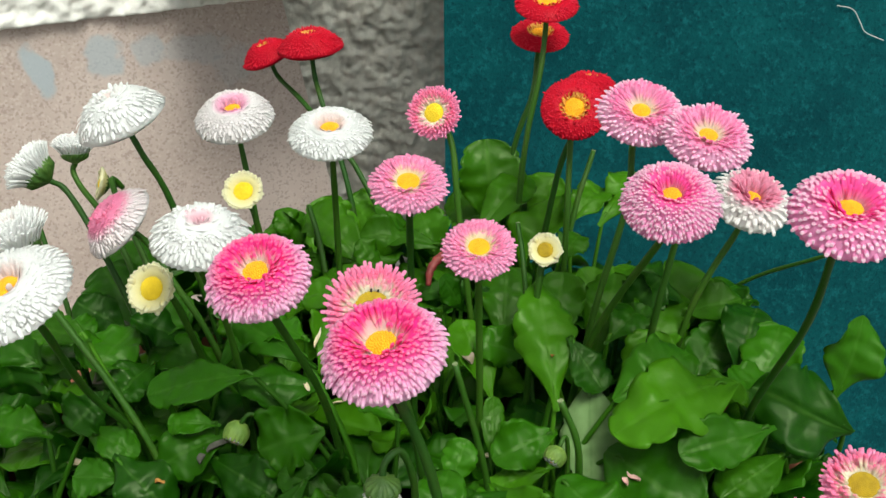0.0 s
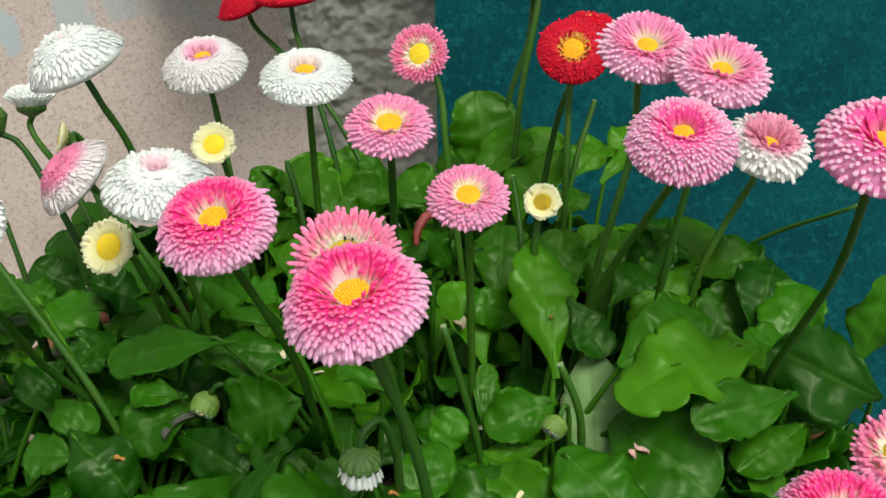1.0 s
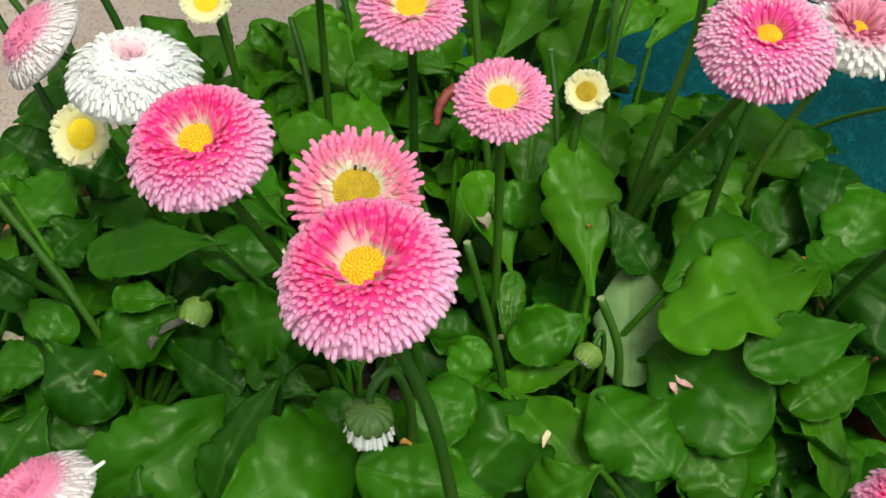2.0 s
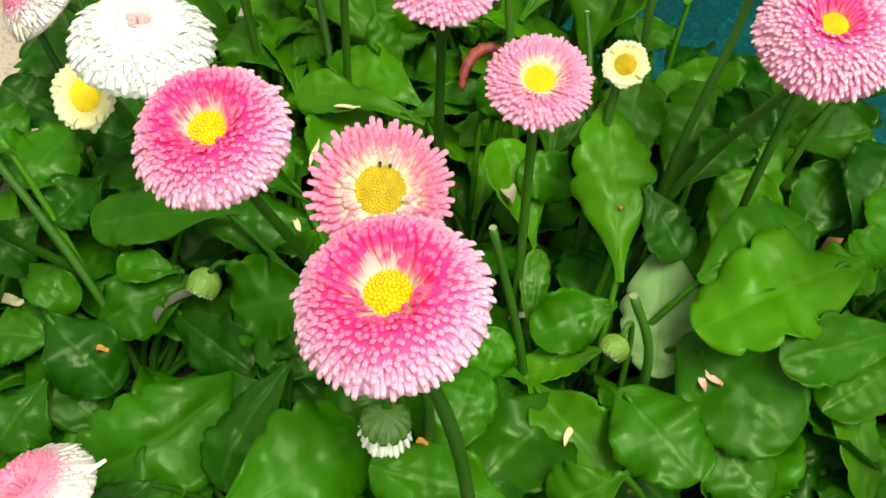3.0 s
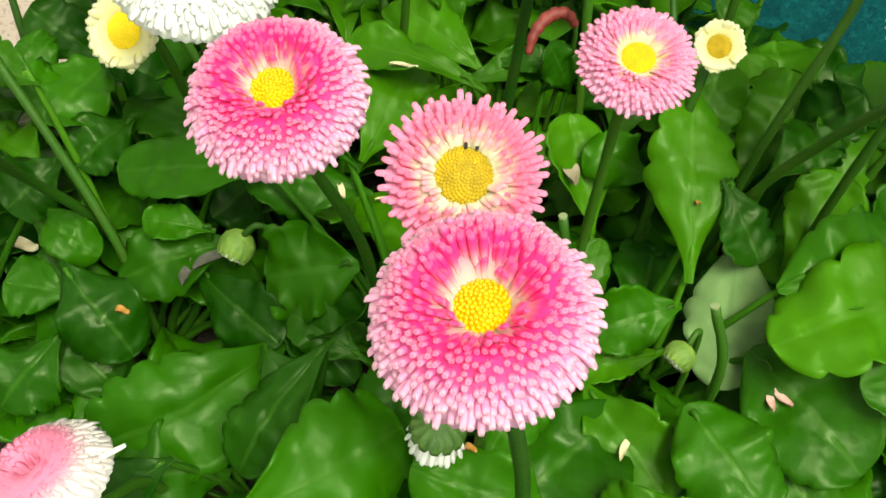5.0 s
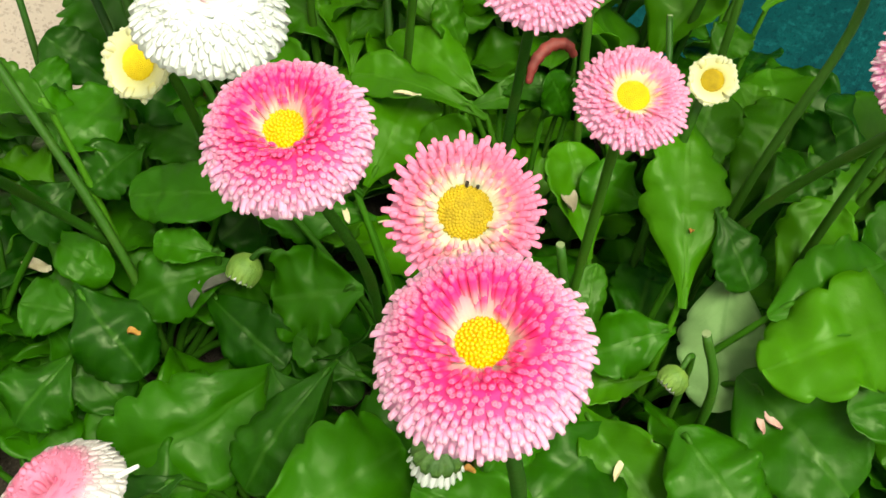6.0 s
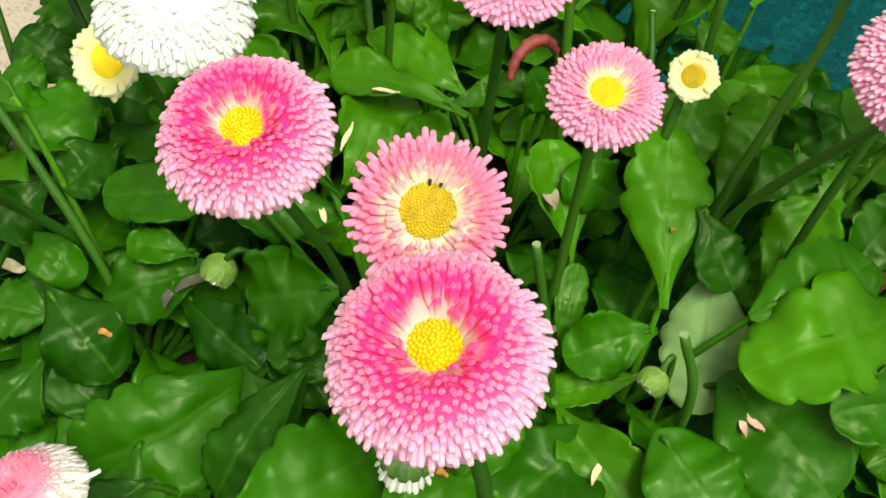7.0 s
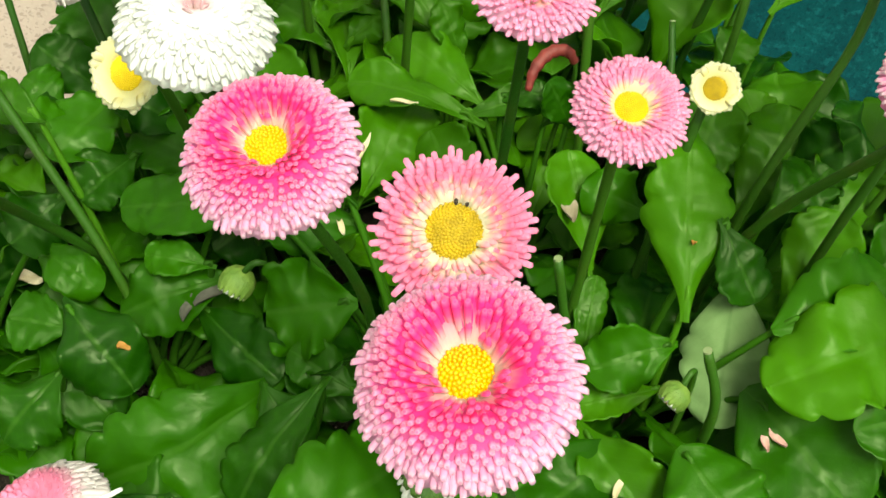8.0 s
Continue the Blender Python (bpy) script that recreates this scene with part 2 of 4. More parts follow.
def sheet(name, origin, right, up, wide, high, mat, steps, rough, seed, depth=0.02, label=""):
    """A slab of wall whose face is uneven as thrown plaster is."""
    o, r, u = np.array(origin, float), unit(right), unit(up)
    n = np.cross(r, u)
    nx, nz = steps
    verts = []
    for j in range(nz + 1):
        for i in range(nx + 1):
            p = o + r * wide * i / nx + u * high * j / nz
            lump = noise.fractal(Vector(p * 95 + seed), 0.8, 2.1, 3) + 0.7 * noise.noise(Vector(p * 40 + seed))
            verts.append(p + n * rough * lump)
    faces = [(j * (nx + 1) + i, j * (nx + 1) + i + 1, (j + 1) * (nx + 1) + i + 1, (j + 1) * (nx + 1) + i) for j in range(nz) for i in range(nx)]
    c = len(verts)
    verts += [o - n * depth, o + r * wide - n * depth, o + r * wide + u * high - n * depth, o + u * high - n * depth]
    rim_low = list(range(nx + 1))
    rim_top = [nz * (nx + 1) + i for i in range(nx + 1)]
    rim_left = [j * (nx + 1) for j in range(nz + 1)]
    rim_right = [j * (nx + 1) + nx for j in range(nz + 1)]
    faces += [tuple(rim_low[::-1] + [c, c + 1]), tuple(rim_top + [c + 2, c + 3]), tuple(rim_left + [c + 3, c]), tuple(rim_right[::-1] + [c + 1, c + 2]), (c, c + 3, c + 2, c + 1)]
    ob = new(name, mesh(name, verts, faces, mat))
    return tagged(ob, label, "wall", kind="structure")


def box(name, lo, hi, mat, bevel=0.0):
    bm = bmesh.new()
    bmesh.ops.create_cube(bm, size=1.0)
    for v in bm.verts:
        v.co = [lo[i] + (hi[i] - lo[i]) * (v.co[i] + 0.5) for i in range(3)]
    if bevel:
        bmesh.ops.bevel(bm, geom=bm.edges[:], offset=bevel, segments=2, affect="EDGES")
    me = bpy.data.meshes.new(name)
    bm.to_mesh(me)
    bm.free()
    me.materials.append(mat)
    return me


ground = new("ground", mesh("ground", [(-300, -300, GROUND), (300, -300, GROUND), (300, 300, GROUND), (-300, 300, GROUND)], [(0, 1, 2, 3)], PAVING, False))
tagged(ground, "grey paved ground beside the house wall", "ground", kind="structure")

# teal board wall behind the pot
teal = new("wall_teal", box("wall_teal", (-0.002, 0.78, GROUND), (1.6, 0.83, 1.9), TEAL))
tagged(teal, "dark teal painted wall with a fine mottled grain", "wall", kind="structure")
# grey rough wall set further back
sheet("wall_grey", (-0.42, 0.955, -0.12), (1, 0, 0), (0, 0, 1), 0.46, 0.44, STUCCO, (230, 220), 0.0046, 3.0, 0.05, "rough grey stucco wall between stone plinth and teal wall")
for name, lo, hi in (("wall_grey_upper", 0.321, 1.9), ("wall_grey_lower", GROUND, -0.121)):
    more = new(name, box(name, (-0.42, 0.957, lo), (0.04, 1.005, hi), STUCCO))
    tagged(more, "plain part of the grey stucco wall", "wall", kind="structure")
# stone plinth of the house on the left, running away to the right
PLINTH = pose(-0.303, 0.713, 0, 0, 0, 31)
far_z, top_z = -0.32, 0.198
edge_low, edge_top = 0.310, 0.205
outline = [(-1.4, far_z), (edge_low, far_z), (edge_top, top_z), (-1.4, top_z)]
verts = [(x, 0.0, z) for x, z in outline] + [(x, 0.03, z) for x, z in outline]
plinth = new("wall_plinth", mesh("wall_plinth", verts, [(0, 1, 2, 3), (7, 6, 5, 4), (0, 4, 5, 1), (1, 5, 6, 2), (2, 6, 7, 3), (3, 7, 4, 0)], STONE, False))
plinth.matrix_world = PLINTH
tagged(plinth, "pinkish grey speckled stone plinth with smeared paint marks", "wall", kind="structure")
o = PLINTH @ Vector((-0.30, -0.006, top_z))
sheet("wall_white", o, PLINTH.to_3x3() @ Vector((1, 0, 0)), (0, 0, 1), 0.50, 0.17, STUCCO_WHITE, (250, 85), 0.0042, 9.0, 0.05, "rough white stucco wall above the stone plinth")
for name, lo, hi in (("wall_white_upper", (-1.4, -0.004, top_z + 0.171), (0.20, 0.044, 1.9)), ("wall_white_side", (-1.4, -0.004, top_z), (-0.301, 0.044, top_z + 0.17))):
    more = new(name, box(name, lo, hi, STUCCO_WHITE))
    more.matrix_world = PLINTH
    tagged(more, "plain part of the white stucco wall", "wall", kind="structure")
# unseen block, added only to darken the corner where plinth meets grey wall
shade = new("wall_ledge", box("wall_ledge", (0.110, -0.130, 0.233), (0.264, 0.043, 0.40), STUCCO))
shade.matrix_world = PLINTH
tagged(shade, "unseen block added to shade the end of the plinth", "wall", kind="structure")
core = new("wall_core", box("wall_core", (-1.4, 0.045, GROUND), (0.20, 0.30, 1.9), STUCCO))
core.matrix_world = PLINTH
tagged(core, "house wall behind the plinth", "wall", kind="structure")

thread_line = smooth_line([(0.284, 0.778, 0.196), (0.296, 0.778, 0.193), (0.303, 0.778, 0.183), (0.308, 0.778, 0.176), (0.322, 0.778, 0.170)], 24)
thread = new("thread", mesh("thread", *tube(thread_line, 0.0004, 6), THREAD))
tagged(thread, "thin whitish thread stuck to the teal wall", "thread")


def pot():
    """A round terracotta pot with a thick rim."""
    prof = [(0.145, GROUND), (0.192, RIM_Z - 0.06), (0.195, RIM_Z - 0.055), (0.207, RIM_Z - 0.052), (0.210, RIM_Z - 0.045), (0.211, RIM_Z - 0.006),
            (0.208, RIM_Z), (0.198, RIM_Z), (0.194, RIM_Z - 0.006), (0.187, SOIL_Z - 0.01)]
    n = 72
    verts = [(r * math.cos(2 * math.pi * k / n), r * math.sin(2 * math.pi * k / n), z - GROUND) for r, z in prof for k in range(n)]
    faces = [(i * n + k, i * n + (k + 1) % n, (i + 1) * n + (k + 1) % n, (i + 1) * n + k) for i in range(len(prof) - 1) for k in range(n)]
    base = thing("flower_pot", (POT[0], POT[1], GROUND), "round terracotta flower pot crowded with daisies", "flower pot")
    part("pot_body", mesh("pot_body", verts, faces, CLAY), base)
    rng = np.random.default_rng(4)
    vs, n2 = [(0, 0, SOIL_Z - GROUND + 0.004)], 48
    fs = []
    for j in range(1, 11):
        for k in range(n2):
            a, r = 2 * math.pi * k / n2, 0.189 * j / 10
            vs.append((r * math.cos(a), r * math.sin(a), SOIL_Z - GROUND + rng.uniform(-0.003, 0.005)))
    for k in range(n2):
        fs.append((0, 1 + k, 1 + (k + 1) % n2))
    for j in range(9):
        for k in range(n2):
            a, b = 1 + j * n2, 1 + (j + 1) * n2
            fs.append((a + k, b + k, b + (k + 1) % n2, a + (k + 1) % n2))
    part("soil", mesh("soil", vs, fs, SOIL), base, "dark damp potting soil")


pot()

# ---- leaves ----
CROWNS = []
for cx, cy in ((0.0, 0.33), (0.07, 0.35), (-0.075, 0.345), (0.12, 0.40), (0.04, 0.41), (-0.035, 0.405), (-0.125, 0.405), (0.0, 0.475), (0.085, 0.475),
               (-0.085, 0.47), (0.14, 0.475), (-0.145, 0.465), (0.04, 0.54), (-0.04, 0.54), (0.105, 0.535), (-0.105, 0.53),
               (-0.15, 0.34), (-0.19, 0.39), (-0.195, 0.455), (-0.09, 0.285), (-0.15, 0.53), (0.0, 0.575), (-0.07, 0.58), (0.05, 0.29), (-0.02, 0.27),
               (0.145, 0.345), (0.165, 0.425), (0.03, 0.6), (0.09, 0.585), (-0.12, 0.575), (0.15, 0.525), (0.1, 0.31), (-0.215, 0.42), (-0.2, 0.36)):
    CROWNS.append(thing("daisy_plant", (cx, cy, SOIL_Z), "rosette of glossy green spoon-shaped daisy leaves", "plant", "daisy plants in the pot"))
leaf_rng = np.random.default_rng(11)


def leaf_mesh(root, base, tip, width, face, arch, cup, mat, full, point):
    """A spoon-shaped leaf: a stalk from root to base, and a blade that widens to a round end with blunt teeth. full: how broad it starts, point: how sharply it ends, 0 to 1."""
    root, base, tip = (np.asarray(v, float) for v in (root, base, tip))
    ns, nv = 46, 12
    way = tip - base
    long = np.linalg.norm(way)
    axis = way / long
    up = unit(np.asarray(face, float) - axis * (np.asarray(face, float) @ axis))
    ctrl = (base + tip) / 2 + up * long * arch
    s = (np.sin(np.linspace(0, 1, ns + 1) * math.pi / 2) ** 0.95)[:, None]
    line = (1 - s) ** 2 * base + 2 * s * (1 - s) * ctrl + s**2 * tip
    tang = 2 * (1 - s) * (ctrl - base) + 2 * s * (tip - ctrl)
    ph, ph2, ph3 = leaf_rng.uniform(0, 6.28, 3)
    teeth, bite = leaf_rng.uniform(5.0, 7.5), leaf_rng.uniform(0.04, 0.10)
    wav, turns = leaf_rng.uniform(0.07, 0.22), leaf_rng.uniform(7, 14)
    fold, droop = leaf_rng.normal(0, 0.11), leaf_rng.uniform(-0.1, 0.7)
    skew, peak = leaf_rng.uniform(-0.12, 0.12), 0.66 - 0.2 * full - 0.12 * point + leaf_rng.uniform(-0.05, 0.05)
    dent = leaf_rng.uniform(0.0, 0.08)
    bumps = Vector(leaf_rng.uniform(0, 50, 3))
    top, low, uv = [], [], []
    for i in range(ns + 1):
        u = float(s[i, 0])
        ta = unit(tang[i])
        no = unit(up - ta * (up @ ta))
        si = np.cross(ta, no)
        k = min(u / peak, 1.0)
        rise = 0.09 + 0.91 * (k * k * (3 - 2 * k)) ** (1.15 - 0.72 * full)
        f = rise * max(1 - (max(u - peak, 0) / (1 - peak)) ** (2.6 - 0.7 * point), 0.0) ** (0.5 + 0.3 * point)
        for k in range(nv + 1):
            v = 2 * k / nv - 1
            e = abs(v) ** 2.2
            scallop = abs(math.sin(math.pi * teeth * u**1.3 + ph + (0.0 if v > 0 else 1.3)))
            edge = 1 - bite * e * (1 - scallop) ** 2 * 2.0 * min(1, max(u - 0.2, 0) * 3)
            edge *= 1 + dent * e * math.sin(6.0 * u + ph3 + (0 if v > 0 else 2.0))
            w = width / 2 * f * edge
            ruffle = wav * width * e * f * (math.sin(turns * u + ph + (2.2 if v > 0 else 0.0)) + 0.3 * math.sin(2.3 * turns * u + ph2))
            lift = cup * v * v * width * f + fold * v * abs(v) * width * f - droop * long * max(u - 0.45, 0) ** 2 + ruffle
            lift += 0.03 * width * math.sin(5 * u + ph2) * v + 0.065 * width * f * noise.noise(Vector((u * 5 * long / width, v * 2.5, 0)) + bumps)
            mid = -0.03 * width * f * math.exp(-((v / 0.14) ** 2))
            p = line[i] + si * (w * v + skew * width * f * (u - 0.5)) + no * (lift + mid)
            p = p - ta * long * 0.035 * full * max(u - 0.8, 0) * 5 * (1 - abs(v)) * (1 if dent > 0.05 else 0)
            top.append(p)
            low.append(p - no * 0.00045)
            uv.append((u, v))
    m = (ns + 1) * (nv + 1)
    row = nv + 1
    faces = []
    for i in range(ns):
        for k in range(nv):
            a = i * row + k
            faces.append((a, a + row, a + row + 1, a + 1))
            faces.append((m + a, m + a + 1, m + a + row + 1, m + a + row))
    for i in range(ns):
        for k, flip in ((0, False), (nv, True)):
            a, b = i * row + k, (i + 1) * row + k
            faces.append((a, b, b + m, a + m)[:: -1 if not flip else 1])
    under = [line[k] - up * (0.0014 + 0.004 * k * width) for k in (2, 6, 11)]
    low_bend = root * 0.5 + base * 0.5 - up * 0.003 - axis * 0.12 * long
    stalk = smooth_line([root, low_bend, *under], 17)
    sv, sf = tube(stalk, np.linspace(0.0018, 0.0004, 17), 7)
    blade = mesh("leaf", np.vstack([top, low]) - root, faces, mat, True, None, uv + uv)
    return blade, mesh("stalk", sv - root, sf, mat, True, None, [(0.0, 0.0)] * len(sv))


def leaf(base, tip, width, face=(0.0, -0.5, 0.86), arch=0.12, cup=0.02, mat=None, label="", plant=None, full=0.15, point=0.0):
    base, tip = np.array(base), np.array(tip)
    guess = base - (tip - base) * 0.35
    if plant is None:
        plant = min(CROWNS, key=lambda c: (c.location.x - guess[0]) ** 2 + (c.location.y - guess[1]) ** 2)
    here = np.array(plant.location)
    root = here + np.r_[unit((base - here)[:2]) * 0.004, 0.0]
    back = 0.30 * (1 - full)
    blade, stalk = leaf_mesh(root, base - (tip - base) * back, tip + (tip - base) * 0.03, width * 1.12, np.array(face) + leaf_rng.normal(0, 0.12, 3), arch, cup + leaf_rng.normal(0, 0.06), mat or LEAF, full, point)
    ob = part("leaf", blade, plant, label)
    ob.location = root - here
    part("stalk", stalk, ob)
    return ob


# the leaves that lie on top
leaf((0.128, 0.405, 0.106), (0.0745, 0.376, 0.106), 0.0345, mat=LEAF_LIGHT, arch=0.16, cup=-0.03, full=0.7)
leaf((0.078, 0.398, 0.104), (0.113, 0.416, 0.116), 0.0262, arch=0.2, full=0.85)
leaf((0.075, 0.391, 0.080), (0.109, 0.359, 0.070), 0.0366, cup=0.08, full=0.9)
leaf((0.081, 0.370, 0.064), (0.102, 0.349, 0.052), 0.0249, mat=LEAF_LIGHT, cup=-0.1)
leaf((0.049, 0.356, 0.092), (0.073, 0.333, 0.080), 0.0269, cup=-0.12, arch=0.2, full=1.0)
leaf((0.031, 0.363, 0.076), (0.008, 0.332, 0.070), 0.0275, full=0.5)
leaf((0.026, 0.365, 0.078), (0.048, 0.338, 0.070), 0.0231, mat=LEAF_LIGHT, full=0.4)
leaf((0.046, 0.326, 0.086), (0.028, 0.322, 0.074), 0.0191, mat=LEAF_LIGHT)
leaf((0.047, 0.359, 0.060), (0.074, 0.341, 0.052), 0.0242)
leaf((0.139, 0.389, 0.092), (0.103, 0.372, 0.092), 0.0221, face=(-0.1, -0.75, 0.6))
leaf((0.139, 0.379, 0.048), (0.110, 0.368, 0.046), 0.0181)
leaf((0.118, 0.402, 0.096), (0.134, 0.409, 0.106), 0.0194, mat=LEAF_LIGHT)
leaf((0.151, 0.394, 0.074), (0.123, 0.373, 0.070), 0.0198, mat=LEAF_LIGHT)
leaf((0.129, 0.395, 0.066), (0.139, 0.351, 0.055), 0.0150, mat=LEAF_LIGHT)
leaf((0.182, 0.404, 0.084), (0.141, 0.408, 0.102), 0.032, face=(-0.3, -0.95, 0.3), full=0.6)
leaf((0.150, 0.412, 0.070), (0.178, 0.415, 0.072), 0.020)
leaf((0.152, 0.438, 0.084), (0.168, 0.460, 0.108), 0.026, full=0.4)
leaf((0.146, 0.450, 0.090), (0.158, 0.472, 0.112), 0.024, full=0.3)
leaf((-0.165, 0.427, 0.118), (-0.189, 0.431, 0.122), 0.0174, mat=LEAF_LIGHT, full=0.5)
leaf((-0.187, 0.440, 0.082), (-0.216, 0.441, 0.090), 0.0253)
leaf((-0.187, 0.411, 0.076), (-0.210, 0.416, 0.080), 0.0231)
leaf((-0.166, 0.502, 0.088), (-0.186, 0.519, 0.112), 0.0305)
leaf((-0.180, 0.445, 0.092), (-0.208, 0.451, 0.098), 0.0223)
leaf((-0.172, 0.431, 0.078), (-0.190, 0.437, 0.084), 0.0205, mat=LEAF_LIGHT)
leaf((-0.161, 0.440, 0.098), (-0.186, 0.452, 0.104), 0.0175)
leaf((0.116, 0.498, 0.084), (0.142, 0.514, 0.110), 0.034, mat=LEAF_LIGHT, full=0.3)
leaf((0.103, 0.468, 0.080), (0.122, 0.497, 0.112), 0.026, mat=LEAF_LIGHT)
leaf((0.080, 0.478, 0.084), (0.091, 0.503, 0.116), 0.026, mat=LEAF_LIGHT)
leaf((0.056, 0.474, 0.088), (0.063, 0.498, 0.116), 0.024, mat=LEAF_LIGHT)
leaf((0.140, 0.478, 0.078), (0.158, 0.500, 0.098), 0.027, mat=LEAF_LIGHT, full=0.3)
leaf((0.031, 0.488, 0.088), (0.036, 0.514, 0.114), 0.026, mat=LEAF_LIGHT)
leaf((0.022, 0.448, 0.080), (0.011, 0.470, 0.104), 0.022, mat=LEAF_LIGHT)
leaf((0.094, 0.440, 0.080), (0.106, 0.458, 0.104), 0.024, mat=LEAF_LIGHT)
leaf((0.124, 0.452, 0.078), (0.139, 0.472, 0.098), 0.024)
leaf((-0.024, 0.450, 0.084), (-0.040, 0.470, 0.104), 0.024, mat=LEAF_LIGHT)
leaf((-0.058, 0.458, 0.088), (-0.046, 0.484, 0.110), 0.026, mat=LEAF_LIGHT, full=0.3)
leaf((-0.094, 0.468, 0.088), (-0.108, 0.492, 0.112), 0.028, mat=LEAF_LIGHT)
leaf((0.158, 0.437, 0.088), (0.135, 0.424, 0.096), 0.0166)
leaf((0.062, 0.427, 0.113), (0.074, 0.414, 0.098), 0.0181)
leaf((0.050, 0.407, 0.078), (0.024, 0.396, 0.074), 0.0198, cup=0.0, full=0.5)
leaf((0.047, 0.399, 0.064), (0.020, 0.388, 0.062), 0.0126, mat=LEAF_LIGHT)
leaf((0.024, 0.407, 0.066), (0.025, 0.425, 0.088), 0.0099, mat=LEAF_LIGHT, face=(0.0, -0.8, 0.5))
leaf((0.005, 0.360, 0.088), (0.012, 0.369, 0.102), 0.0140, full=0.4)
leaf((-0.005, 0.337, 0.080), (0.005, 0.356, 0.098), 0.0185, full=0.4)
leaf((-0.023, 0.358, 0.080), (-0.044, 0.349, 0.078), 0.0180)
leaf((-0.064, 0.312, 0.078), (-0.026, 0.336, 0.090), 0.0319, cup=-0.08, arch=0.18, full=0.4, face=(-0.2, -0.85, 0.5))
leaf((0.011, 0.320, 0.080), (-0.024, 0.322, 0.092), 0.0199, cup=-0.05)
leaf((-0.059, 0.359, 0.082), (-0.077, 0.329, 0.066), 0.0213, cup=-0.05)
leaf((-0.054, 0.395, 0.088), (-0.082, 0.393, 0.080), 0.0298, face=(0.1, -0.7, 0.65), full=0.7, cup=-0.06)
leaf((-0.101, 0.395, 0.072), (-0.074, 0.376, 0.068), 0.0213, full=0.3)
leaf((-0.100, 0.405, 0.078), (-0.130, 0.389, 0.074), 0.0229, cup=-0.08)
leaf((-0.138, 0.377, 0.084), (-0.115, 0.361, 0.070), 0.0236, cup=-0.12, full=0.4)
leaf((-0.080, 0.374, 0.062), (-0.118, 0.331, 0.056), 0.0336, arch=0.15, face=(0.2, -0.9, 0.4))
leaf((-0.090, 0.415, 0.104), (-0.135, 0.417, 0.094), 0.0203, arch=0.16, full=0.3)
leaf((-0.060, 0.427, 0.092), (-0.094, 0.422, 0.098), 0.0228, full=0.3)
leaf((-0.142, 0.377, 0.076), (-0.159, 0.376, 0.078), 0.0187)
leaf((-0.150, 0.379, 0.062), (-0.123, 0.359, 0.056), 0.0192)
leaf((-0.076, 0.393, 0.062), (-0.048, 0.375, 0.060), 0.0193)
leaf((-0.074, 0.368, 0.070), (-0.060, 0.355, 0.062), 0.0165)
leaf((-0.140, 0.438, 0.096), (-0.151, 0.420, 0.092), 0.0187)
leaf((-0.156, 0.414, 0.094), (-0.167, 0.399, 0.088), 0.0205)
leaf((-0.142, 0.363, 0.066), (-0.153, 0.344, 0.058), 0.0226)
leaf((-0.042, 0.324, 0.074), (-0.058, 0.314, 0.060), 0.0232)
leaf((-0.099, 0.329, 0.060), (-0.117, 0.314, 0.052), 0.0229)
leaf((-0.050, 0.376, 0.070), (-0.071, 0.382, 0.076), 0.0157)
leaf((-0.160, 0.403, 0.082), (-0.137, 0.393, 0.080), 0.0149)
leaf((-0.105, 0.404, 0.086), (-0.124, 0.403, 0.088), 0.0124)
leaf((-0.137, 0.481, 0.112), (-0.139, 0.454, 0.104), 0.0252)
leaf((-0.152, 0.457, 0.106), (-0.163, 0.429, 0.100), 0.0247)
leaf((-0.022, 0.411, 0.086), (-0.038, 0.416, 0.094), 0.0121)
leaf((0.018, 0.358, 0.062), (0.012, 0.378, 0.072), 0.0115)
leaf((-0.115, 0.445, 0.094), (-0.142, 0.447, 0.104), 0.024)
leaf((-0.067, 0.431, 0.106), (-0.104, 0.457, 0.114), 0.018)
leaf((0.213, 0.490, 0.055), (0.222, 0.494, 0.092), 0.030, point=0.8)
leaf((0.0515, 0.418, 0.100), (0.0465, 0.457, 0.131), 0.0275, full=0.05, point=0.9, cup=-0.04, mat=LEAF_LIGHT)
leaf((0.070, 0.424, 0.094), (0.067, 0.388, 0.066), 0.024, full=0.8, mat=LEAF_PALE, label="pale grey-green leaf turned underside out")
leaf((0.027, 0.592, 0.110), (0.025, 0.599, 0.155), 0.035, mat=LEAF_LIGHT)
leaf((0.023, 0.563, 0.115), (0.050, 0.592, 0.140), 0.023, mat=LEAF_LIGHT)
leaf((0.054, 0.588, 0.110), (0.067, 0.606, 0.130), 0.023, mat=LEAF_LIGHT)
leaf((0.079, 0.589, 0.110), (0.098, 0.611, 0.125), 0.022, mat=LEAF_LIGHT)
leaf((0.099, 0.593, 0.110), (0.123, 0.617, 0.130), 0.025, mat=LEAF_LIGHT)
leaf((0.126, 0.498, 0.085), (0.160, 0.520, 0.100), 0.030)
leaf((0.009, 0.494, 0.100), (0.000, 0.490, 0.118), 0.013)
leaf((-0.007, 0.547, 0.110), (-0.045, 0.555, 0.115), 0.017, mat=LEAF_LIGHT)
leaf((-0.047, 0.530, 0.110), (-0.075, 0.551, 0.135), 0.025, mat=LEAF_LIGHT)
leaf((-0.079, 0.556, 0.100), (-0.108, 0.562, 0.110), 0.021, mat=LEAF_LIGHT)
leaf((-0.083, 0.552, 0.110), (-0.093, 0.555, 0.130), 0.016, mat=LEAF_LIGHT)
leaf((-0.022, 0.570, 0.110), (-0.036, 0.563, 0.130), 0.020, mat=LEAF_LIGHT)
leaf((-0.164, 0.471, 0.100), (-0.184, 0.472, 0.115), 0.019)
leaf((-0.171, 0.456, 0.100), (-0.184, 0.458, 0.110), 0.018)
